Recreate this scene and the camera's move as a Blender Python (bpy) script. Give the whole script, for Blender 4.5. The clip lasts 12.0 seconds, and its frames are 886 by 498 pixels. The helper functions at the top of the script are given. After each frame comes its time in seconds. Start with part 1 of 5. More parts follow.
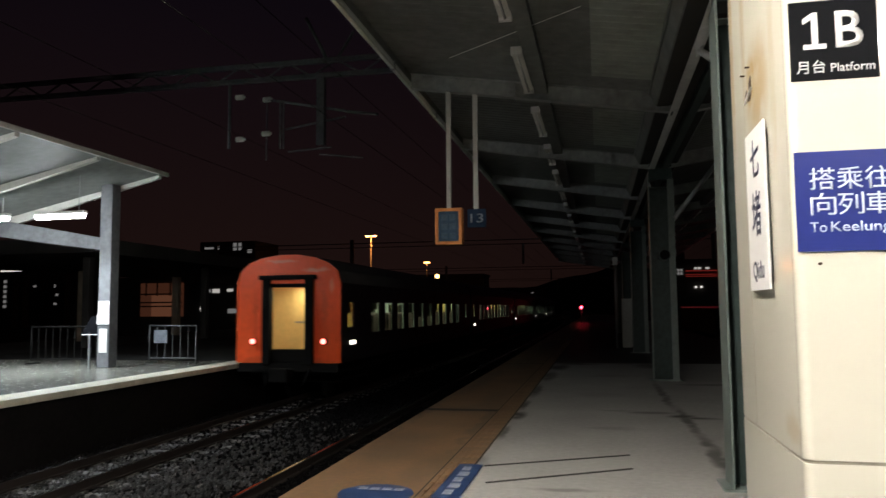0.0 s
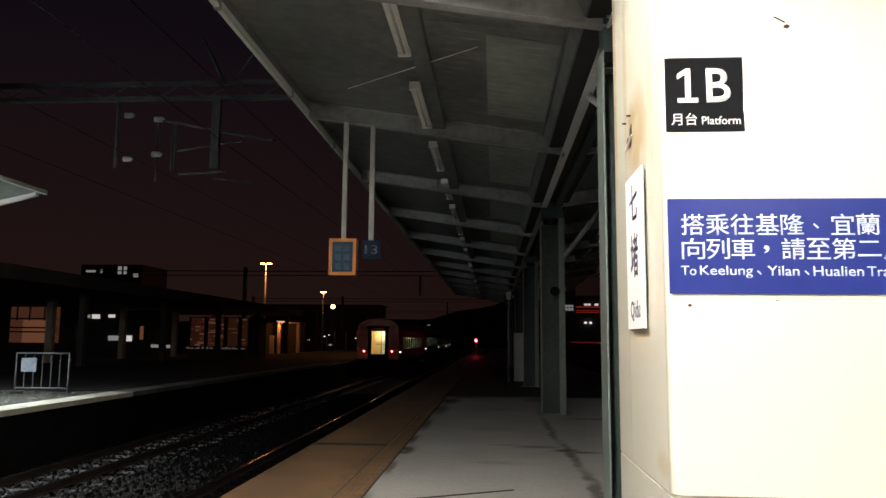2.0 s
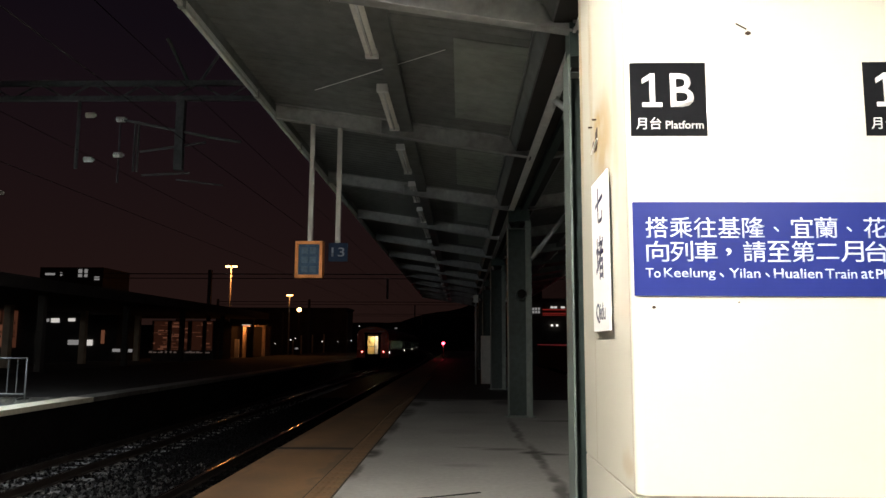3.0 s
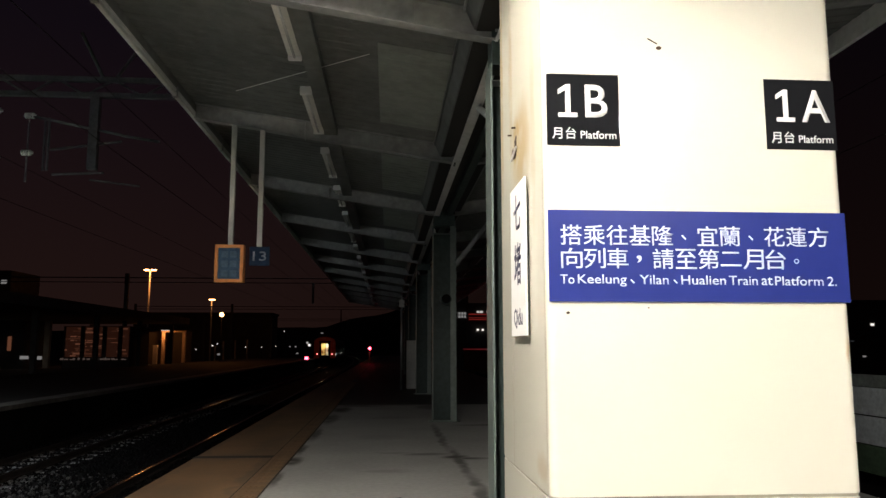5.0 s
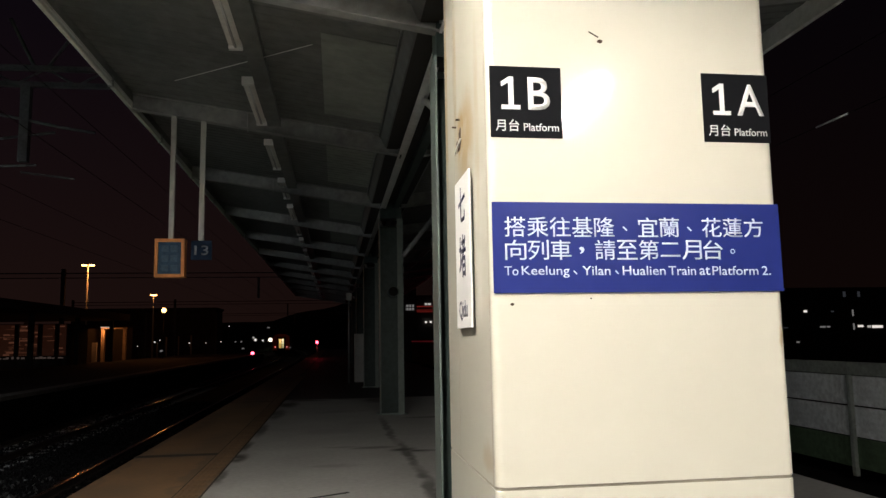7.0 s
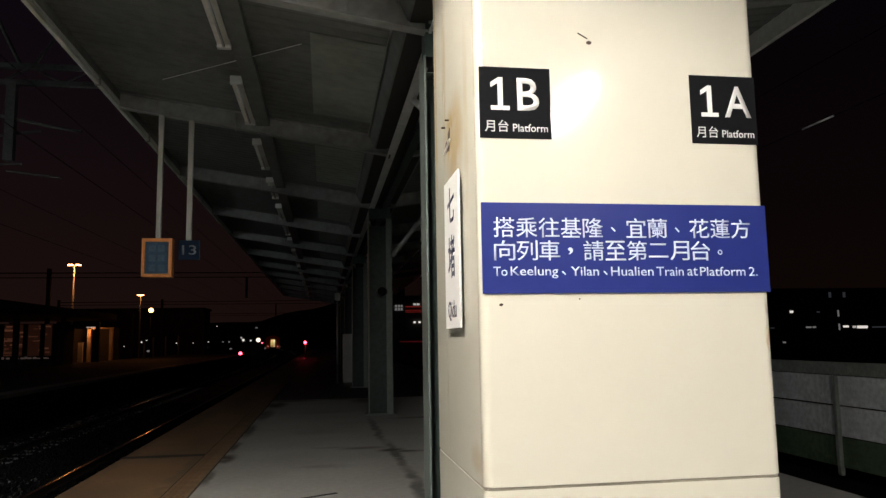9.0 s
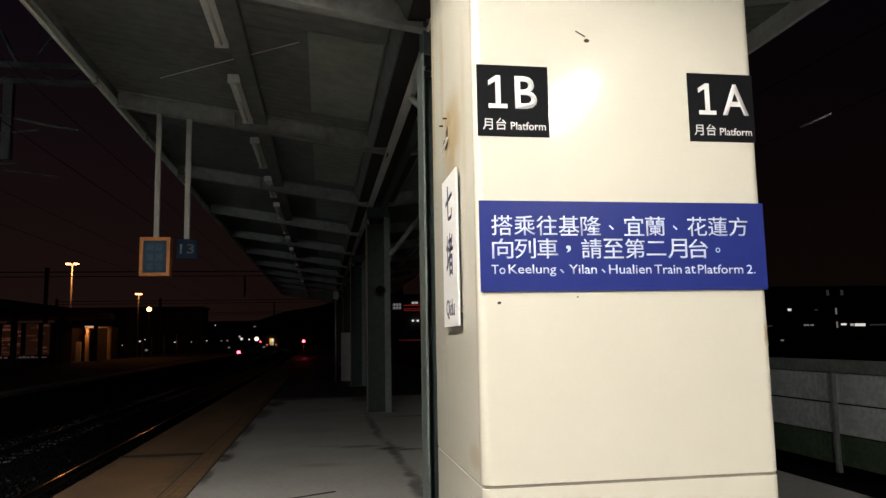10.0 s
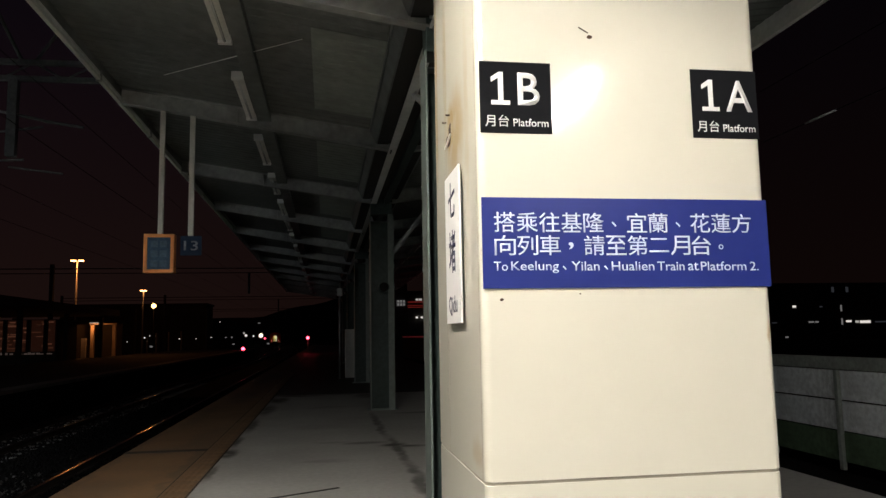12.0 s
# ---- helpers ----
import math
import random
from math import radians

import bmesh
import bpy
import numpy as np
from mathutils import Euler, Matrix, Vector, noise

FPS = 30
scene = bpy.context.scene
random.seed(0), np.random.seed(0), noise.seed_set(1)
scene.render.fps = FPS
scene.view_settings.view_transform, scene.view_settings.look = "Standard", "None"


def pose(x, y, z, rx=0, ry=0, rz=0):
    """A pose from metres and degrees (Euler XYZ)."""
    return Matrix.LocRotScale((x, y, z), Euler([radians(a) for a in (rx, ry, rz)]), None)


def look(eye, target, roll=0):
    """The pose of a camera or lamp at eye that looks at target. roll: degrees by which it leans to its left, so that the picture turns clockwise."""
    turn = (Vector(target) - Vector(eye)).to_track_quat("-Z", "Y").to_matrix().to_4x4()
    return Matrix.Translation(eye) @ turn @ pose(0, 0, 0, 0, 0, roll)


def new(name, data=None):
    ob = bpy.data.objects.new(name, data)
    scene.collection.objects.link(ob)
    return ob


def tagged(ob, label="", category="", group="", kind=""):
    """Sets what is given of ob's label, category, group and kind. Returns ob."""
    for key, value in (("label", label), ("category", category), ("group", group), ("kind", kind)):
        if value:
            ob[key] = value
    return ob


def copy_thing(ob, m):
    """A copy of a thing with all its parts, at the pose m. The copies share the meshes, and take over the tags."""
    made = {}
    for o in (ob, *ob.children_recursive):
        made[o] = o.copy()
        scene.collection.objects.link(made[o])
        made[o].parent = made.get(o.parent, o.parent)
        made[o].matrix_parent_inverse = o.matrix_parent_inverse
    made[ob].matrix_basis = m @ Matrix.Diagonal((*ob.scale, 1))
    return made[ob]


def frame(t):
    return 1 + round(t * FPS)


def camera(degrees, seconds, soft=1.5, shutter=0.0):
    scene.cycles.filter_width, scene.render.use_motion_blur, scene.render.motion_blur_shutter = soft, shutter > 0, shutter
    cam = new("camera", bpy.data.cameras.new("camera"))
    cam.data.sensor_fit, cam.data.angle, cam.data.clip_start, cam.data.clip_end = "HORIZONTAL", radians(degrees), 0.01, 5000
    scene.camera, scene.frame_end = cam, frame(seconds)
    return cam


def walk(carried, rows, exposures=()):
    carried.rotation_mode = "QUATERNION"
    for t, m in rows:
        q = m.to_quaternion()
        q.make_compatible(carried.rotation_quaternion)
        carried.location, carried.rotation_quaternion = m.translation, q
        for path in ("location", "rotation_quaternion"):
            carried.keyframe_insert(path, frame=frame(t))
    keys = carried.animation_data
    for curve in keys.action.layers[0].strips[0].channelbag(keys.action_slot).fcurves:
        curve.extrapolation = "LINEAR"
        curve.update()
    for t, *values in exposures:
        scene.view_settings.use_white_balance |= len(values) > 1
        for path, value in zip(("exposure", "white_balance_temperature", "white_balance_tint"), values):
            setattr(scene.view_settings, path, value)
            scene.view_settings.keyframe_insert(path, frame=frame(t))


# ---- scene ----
# ---- camera ----
cam = camera(61.47, 12.0, soft=1.4, shutter=0.5)
# seconds, eye, yaw, pitch, lean to the right
PATH = [
    (0.0, (0.000, 0.000, 1.600), 11.732, 4.522, 0.508),
    (0.5, (0.017, 0.017, 1.604), 8.942, 5.297, 0.411),
    (1.0, (0.035, 0.025, 1.613), 6.855, 6.029, 0.392),
    (1.5, (0.051, 0.025, 1.616), 5.618, 6.634, 0.118),
    (2.0, (0.068, 0.036, 1.616), 3.907, 6.926, -0.496),
    (2.5, (0.067, 0.041, 1.612), 2.599, 7.054, -0.302),
    (3.0, (0.071, 0.045, 1.613), 1.392, 7.171, -0.279),
    (5.0, (0.127, 0.041, 1.619), -4.209, 7.535, 0.042),
    (5.5, (0.135, 0.045, 1.622), -5.450, 7.423, 0.397),
    (6.0, (0.143, 0.049, 1.625), -6.640, 7.243, 0.623),
    (6.5, (0.145, 0.056, 1.622), -7.555, 7.164, 0.794),
    (7.0, (0.149, 0.058, 1.623), -8.252, 6.910, 0.974),
    (7.5, (0.155, 0.060, 1.623), -8.904, 6.843, 0.911),
    (9.5, (0.146, 0.057, 1.624), -9.164, 6.922, 0.996),
    (10.0, (0.149, 0.058, 1.622), -9.251, 6.795, 1.060),
    (10.5, (0.153, 0.057, 1.624), -9.287, 6.739, 1.127),
    (11.0, (0.160, 0.053, 1.623), -9.163, 6.736, 1.065),
    (11.5, (0.161, 0.055, 1.625), -9.018, 6.646, 1.164),
    (12.0, (0.158, 0.056, 1.622), -8.934, 6.552, 1.030),
]


def aim(eye, yaw, pitch, lean):
    y, p = radians(yaw), radians(pitch)
    way = Vector((-math.sin(y) * math.cos(p), math.cos(y) * math.cos(p), math.sin(p)))
    return look(eye, Vector(eye) + way * 10, -lean)


walk(cam, [(t, aim(e, a, b, c)) for t, e, a, b, c in PATH],
     exposures=[(0.0, -0.1), (1.0, 0.14), (2.0, 0.34), (3.0, 0.4), (5.0, 0.2), (6.0, -0.03), (7.0, -0.2), (12.0, -0.3)])

# ---- world: a city sky at night, a little warm glow at the horizon ----
world = bpy.data.worlds.new("night")
scene.world = world
world.use_nodes = True
wn, wl = world.node_tree.nodes, world.node_tree.links
wco, wse, wra = wn.new("ShaderNodeTexCoord"), wn.new("ShaderNodeSeparateXYZ"), wn.new("ShaderNodeValToRGB")
wl.new(wco.outputs["Generated"], wse.inputs[0])
wl.new(wse.outputs["Z"], wra.inputs[0])
# the glow comes from the town ahead and to the left, and dies away to the right
wdot, wfall, wmul = wn.new("ShaderNodeVectorMath"), wn.new("ShaderNodeMapRange"), wn.new("ShaderNodeVectorMath")
wdot.operation, wmul.operation = "DOT_PRODUCT", "SCALE"
wdot.inputs[1].default_value = (-0.5, 0.866, 0.0)
wfall.interpolation_type = "SMOOTHSTEP"
wfall.inputs["From Min"].default_value, wfall.inputs["From Max"].default_value = 0.70, 1.0
wfall.inputs["To Min"].default_value, wfall.inputs["To Max"].default_value = 0.42, 1.0
wl.new(wco.outputs["Generated"], wdot.inputs[0]), wl.new(wdot.outputs["Value"], wfall.inputs["Value"])
wl.new(wra.outputs[0], wmul.inputs[0]), wl.new(wfall.outputs["Result"], wmul.inputs["Scale"])
wl.new(wmul.outputs[0], wn["Background"].inputs[0])
wn["Background"].inputs[1].default_value = 1.0
ramp = wra.color_ramp
ramp.elements[0].position, ramp.elements[0].color = 0.0, (0.0122, 0.0056, 0.0044, 1)
ramp.elements[1].position, ramp.elements[1].color = 0.38, (0.0048, 0.0030, 0.0050, 1)


def area(name, m, sx, sy, watts, colour):
    d = bpy.data.lights.new(name, "AREA")
    d.shape, d.size, d.size_y, d.energy, d.color = "RECTANGLE", sx, sy, watts, colour
    d.spread = radians(125)
    ob = new(name, d)
    ob.matrix_world = m
    return ob


def bulb(name, at, watts, colour, radius=0.15):
    d = bpy.data.lights.new(name, "POINT")
    d.energy, d.color, d.shadow_soft_size = watts, colour, radius
    ob = new(name, d)
    ob.location = at
    return ob


COOL, SODIUM = (0.93, 1.0, 0.93), (1.0, 0.34, 0.09)
DOWN = lambda x, y, z: pose(x, y, z)
# those of the opposite platform
for x, y in ((-12.5, 15.4), (-14.6, 15.4), (-12.5, 9.0), (-14.6, 9.0), (-12.5, 2.5)):
    area("tube_light", DOWN(x, y, 3.80), 1.3, 0.14, 400, (0.84, 0.92, 1.0))
# sodium lamps of the yard
bulb("sodium_light", (-37.0, 119.0, 13.2), 600, SODIUM, 0.4)
bulb("sodium_light", (-17.3, 79.6, 5.5), 170, SODIUM, 0.2)
bulb("portal_light", (-27.3, 83.2, 2.75), 45, SODIUM, 0.1)
bulb("portal_light", (-24.1, 83.1, 3.15), 60, SODIUM, 0.1)
# red signals along the line
bulb("signal_light", (-1.72, 76.6, 1.54), 6, (1.0, 0.04, 0.07), 0.12)
bulb("signal_light", (-9.98, 94.6, 0.30), 8, (1.0, 0.04, 0.07), 0.15)


# ---- materials ----
def mat(name, base, rough=0.6, metal=0.0, vary=0.25, big=0.6, fine=18.0, bump=0.0, tint=None, emit=None, spec=0.5, rnd=0.0, gloss_var=0.08):
    m = bpy.data.materials.new(name)
    m.use_nodes = True
    n, l = m.node_tree.nodes, m.node_tree.links
    b = n["Principled BSDF"]
    co = n.new("ShaderNodeTexCoord")
    a, c = n.new("ShaderNodeTexNoise"), n.new("ShaderNodeTexNoise")
    a.inputs["Scale"].default_value, c.inputs["Scale"].default_value = big, fine
    a.inputs["Detail"].default_value, c.inputs["Detail"].default_value = 5, 4
    for t in (a, c):
        l.new(co.outputs["Object"], t.inputs["Vector"])
    add = n.new("ShaderNodeMath")
    add.operation = "ADD"
    l.new(a.outputs["Fac"], add.inputs[0]), l.new(c.outputs["Fac"], add.inputs[1])
    mr = n.new("ShaderNodeMapRange")
    mr.inputs["From Min"].default_value, mr.inputs["From Max"].default_value = 0.7, 1.3
    l.new(add.outputs[0], mr.inputs["Value"])
    mix = n.new("ShaderNodeMix")
    mix.data_type = "RGBA"
    dark = tint or tuple(v * (1 - vary) for v in base)
    light = tuple(min(1, v * (1 + vary * 0.6)) for v in base)
    mix.inputs["A"].default_value, mix.inputs["B"].default_value = (*dark, 1), (*light, 1)
    l.new(mr.outputs["Result"], mix.inputs["Factor"])
    out = mix.outputs["Result"]
    if rnd:
        oi = n.new("ShaderNodeObjectInfo")
        hs = n.new("ShaderNodeHueSaturation")
        r2 = n.new("ShaderNodeMapRange")
        r2.inputs["To Min"].default_value, r2.inputs["To Max"].default_value = 1 - rnd, 1 + rnd
        l.new(oi.outputs["Random"], r2.inputs["Value"]), l.new(r2.outputs["Result"], hs.inputs["Value"])
        l.new(out, hs.inputs["Color"])
        out = hs.outputs["Color"]
    l.new(out, b.inputs["Base Color"])
    b.inputs["Metallic"].default_value = metal
    b.inputs["Specular IOR Level"].default_value = spec
    rr = n.new("ShaderNodeMapRange")
    rr.inputs["To Min"].default_value, rr.inputs["To Max"].default_value = max(0.03, rough - gloss_var), min(1, rough + gloss_var)
    l.new(c.outputs["Fac"], rr.inputs["Value"]), l.new(rr.outputs["Result"], b.inputs["Roughness"])
    if bump:
        bp = n.new("ShaderNodeBump")
        bp.inputs["Strength"].default_value, bp.inputs["Distance"].default_value = bump, 0.01
        l.new(c.outputs["Fac"], bp.inputs["Height"]), l.new(bp.outputs[0], b.inputs["Normal"])
    if emit:
        b.inputs["Emission Color"].default_value, b.inputs["Emission Strength"].default_value = (*emit[:3], 1), emit[3]
    return m


def glow(name, colour, strength):
    return mat(name, (0.06, 0.06, 0.06), 0.4, vary=0.05, emit=(*colour, strength))


M = dict(
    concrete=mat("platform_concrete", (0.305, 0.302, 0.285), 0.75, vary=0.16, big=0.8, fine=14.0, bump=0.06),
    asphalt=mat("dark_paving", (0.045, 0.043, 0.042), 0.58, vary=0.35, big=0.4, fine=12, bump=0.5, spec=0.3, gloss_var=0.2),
    edge=mat("platform_side", (0.13, 0.125, 0.12), 0.85, vary=0.4, big=1.2, fine=14, bump=0.3),
    yellow=mat("yellow_paint", (0.18, 0.107, 0.053), 0.6, vary=0.3, big=0.9, fine=16, bump=0.1),
    yellow_tile=mat("yellow_guide_tile", (0.18, 0.108, 0.055), 0.6, vary=0.35, big=1.5, fine=20, bump=0.1, rnd=0.12),
    dry=mat("dry_unlit_paving", (0.035, 0.034, 0.033), 0.85, vary=0.35, big=0.4, fine=12, bump=0.2, spec=0.2),
    oily_unlit=mat("oily_unlit_stone", (0.0065, 0.006, 0.0065), 0.9, vary=0.5, big=3.5, fine=30, bump=0.2, spec=0.08),
    shaded=mat("shaded_black_wall", (0.010, 0.009, 0.009), 0.95, vary=0.4, big=1.0, fine=10, bump=0.2, spec=0.06),
    joint=mat("panel_joint_grey", (0.30, 0.275, 0.21), 0.6, vary=0.2, big=2, fine=12),
    dim_orange=glow("dim_orange_facade", (1.0, 0.34, 0.18), 0.040),
    mid_orange=glow("lit_orange_facade", (1.0, 0.38, 0.20), 0.090),
    faint_orange=glow("faint_orange_glow", (1.0, 0.30, 0.16), 0.013),
    dull_orange=glow("dull_orange_glow", (1.0, 0.36, 0.2), 0.075),
    dull_pale=glow("dull_pale_glow", (1.0, 0.72, 0.62), 0.045),
    seam=mat("dark_seam", (0.03, 0.028, 0.025), 0.8, vary=0.3),
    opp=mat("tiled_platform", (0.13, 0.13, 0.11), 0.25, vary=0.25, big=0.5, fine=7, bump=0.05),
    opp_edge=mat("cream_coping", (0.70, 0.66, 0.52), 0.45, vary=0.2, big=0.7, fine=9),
    soil=mat("track_soil", (0.011, 0.010, 0.010), 0.97, vary=0.5, big=0.3, fine=25, bump=0.8, spec=0.1),
    stone=mat("ballast_stone", (0.038, 0.0365, 0.0365), 0.6, vary=0.8, big=3.5, fine=30, bump=0.2),
    sleeper=mat("sleeper_concrete", (0.16, 0.156, 0.153), 0.75, vary=0.35, big=1.5, fine=20, bump=0.2, rnd=0.15),
    oily_sleeper=mat("sleeper_oil_black", (0.016, 0.015, 0.015), 0.9, vary=0.4, big=1.5, fine=20, bump=0.2, spec=0.1, rnd=0.15),
    rail=mat("rail_steel_rusty", (0.03, 0.022, 0.018), 0.7, 0.2, vary=0.35, big=2, fine=30),
    railtop=mat("rail_head_polished", (0.15, 0.145, 0.145), 0.2, 1.0, vary=0.1, big=1, fine=20, gloss_var=0.06),
    cream=mat("cream_enamel_panel", (0.645, 0.625, 0.525), 0.085, vary=0.02, big=0.7, fine=2.5, spec=0.5, gloss_var=0.01),
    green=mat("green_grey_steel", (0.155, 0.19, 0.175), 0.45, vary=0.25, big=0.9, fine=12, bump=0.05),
    green_web=mat("dark_green_steel", (0.045, 0.066, 0.062), 0.5, vary=0.35, big=0.7, fine=9, bump=0.05, spec=0.3),
    plate=mat("number_plate_blue", (0.014, 0.032, 0.07), 0.6, vary=0.15, spec=0.12),
    beam=mat("grey_painted_steel", (0.34, 0.35, 0.345), 0.55, vary=0.4, big=0.8, fine=6, bump=0.05),
    deck=mat("roof_sheet_green_grey", (0.158, 0.168, 0.160), 0.55, vary=0.4, big=0.5, fine=5),
    deck_light=mat("fibreglass_sheet", (0.30, 0.325, 0.29), 0.5, vary=0.3, big=0.9, fine=5),
    column_grey=mat("column_grey_paint", (0.15, 0.155, 0.163), 0.6, vary=0.3, big=1.1, fine=9, bump=0.05, spec=0.2),
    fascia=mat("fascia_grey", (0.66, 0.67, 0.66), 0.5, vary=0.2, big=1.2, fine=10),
    pale=mat("pale_painted_steel", (0.58, 0.57, 0.53), 0.5, vary=0.15, big=1.5, fine=14),
    galv=mat("galvanised_steel", (0.30, 0.31, 0.31), 0.45, 0.6, vary=0.2, big=2, fine=20),
    gantry_steel=mat("weathered_gantry_steel", (0.10, 0.10, 0.105), 0.6, 0.2, vary=0.35, big=2, fine=16, spec=0.2),
    dull_galv=mat("dull_galvanised_tube", (0.14, 0.145, 0.15), 0.5, 0.4, vary=0.3, big=2, fine=20),
    edge_unlit=mat("unlit_coping", (0.15, 0.143, 0.13), 0.7, vary=0.5, big=0.8, fine=6),
    housing=mat("lamp_housing_white", (0.80, 0.79, 0.74), 0.45, vary=0.15, big=2, fine=15),
    tube_off=mat("unlit_tube_glass", (0.75, 0.76, 0.74), 0.15, vary=0.05),
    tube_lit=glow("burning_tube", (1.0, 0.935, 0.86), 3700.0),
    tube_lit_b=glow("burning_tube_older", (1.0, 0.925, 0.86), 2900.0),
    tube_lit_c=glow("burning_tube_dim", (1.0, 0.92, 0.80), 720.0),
    tube_on=glow("lit_tube", (0.9, 0.97, 1.0), 75.0),
    blue=mat("sign_blue_enamel", (0.017, 0.028, 0.175), 0.35, vary=0.06, big=1.5, fine=10, spec=0.25),
    black=mat("sign_black_vinyl", (0.0045, 0.005, 0.0065), 0.55, vary=0.15, big=2, fine=12, spec=0.1),
    white=mat("sign_white", (0.82, 0.82, 0.80), 0.45, vary=0.04, big=2, fine=10),
    blue_white=mat("sign_bluish_white", (0.62, 0.69, 0.84), 0.5, vary=0.04, big=2, fine=10, spec=0.2),
    ink=mat("dark_ink", (0.012, 0.014, 0.05), 0.5, vary=0.1),
    orange_frame=mat("orange_lacquer", (0.85, 0.33, 0.09), 0.5, vary=0.12, big=4, fine=20),
    panelblue=mat("panel_slate_blue", (0.05, 0.10, 0.17), 0.55, vary=0.35, big=9, fine=30, spec=0.15),
    panelmid=mat("panel_faded_blue", (0.09, 0.15, 0.22), 0.55, vary=0.35, big=9, fine=30, spec=0.15),
    rust=mat("rust_dark", (0.045, 0.025, 0.012), 0.9, vary=0.4, big=8, fine=40),
    rubber=mat("black_rubber", (0.005, 0.005, 0.005), 0.8, vary=0.2, spec=0.1),
    orange=mat("coach_orange_paint", (0.93, 0.105, 0.022), 0.3, spec=0.25, vary=0.1, big=0.9, fine=7),
    coachside=mat("coach_side_dark_paint", (0.026, 0.026, 0.031), 0.5, spec=0.15, vary=0.25, big=0.8, fine=8),
    roofgrey=mat("coach_roof_grey", (0.10, 0.10, 0.10), 0.7, vary=0.25),
    under=mat("underframe_black", (0.008, 0.0075, 0.007), 0.9, vary=0.3, spec=0.1),
    inner=mat("coach_interior_cream", (0.72, 0.52, 0.20), 0.5, vary=0.1, big=1.5, fine=8),
    ceil_on=glow("coach_ceiling_light", (1.0, 0.90, 0.62), 13.0),
    tail=glow("tail_lamp", (1.0, 0.16, 0.13), 7.0),
    stepwhite=glow("side_lamp", (1.0, 0.9, 0.75), 4.0),
    red_on=glow("signal_red", (1.0, 0.05, 0.09), 15.0),
    sodium_on=glow("sodium_head", (1.0, 0.40, 0.11), 14.0),
    flood_on=glow("flood_globe", (1.0, 0.50, 0.14), 9.0),
    white_dim=glow("white_window_dim", (1.0, 0.95, 0.88), 0.45),
    win_warm=glow("far_window_warm", (1.0, 0.36, 0.13), 0.06),
    win_cool=glow("far_window_cool", (0.95, 0.92, 0.9), 0.16),
    win_red=glow("far_red_sign", (1.0, 0.08, 0.06), 0.13),
    far=mat("far_wall_dark", (0.06, 0.055, 0.05), 0.9, vary=0.4, big=0.1, fine=1.0),
    farwarm=mat("far_wall_ochre", (0.58, 0.47, 0.34), 0.8, vary=0.3, big=0.2, fine=2.0),
    fence_white=mat("precast_panel_white", (0.78, 0.82, 0.83), 0.8, vary=0.35, big=1.2, fine=10, bump=0.15, rnd=0.08),
    fence_green=mat("precast_panel_mossy", (0.10, 0.16, 0.09), 0.85, vary=0.45, big=1.2, fine=10, bump=0.2, rnd=0.1),
    fence_post=mat("precast_post", (0.30, 0.33, 0.30), 0.8, vary=0.3, big=1.5, fine=12, bump=0.15),
    decal=mat("floor_sticker_blue", (0.018, 0.042, 0.115), 0.5, vary=0.3, big=4, fine=25),
    worn=mat("worn_white_print", (0.26, 0.29, 0.34), 0.6, vary=0.4, big=8, fine=40),
    paper=mat("white_paper", (0.75, 0.74, 0.70), 0.7, vary=0.08, big=3, fine=10),
    hill=mat("far_trees", (0.02, 0.022, 0.018), 0.95, vary=0.5, big=0.05, fine=0.6),
)


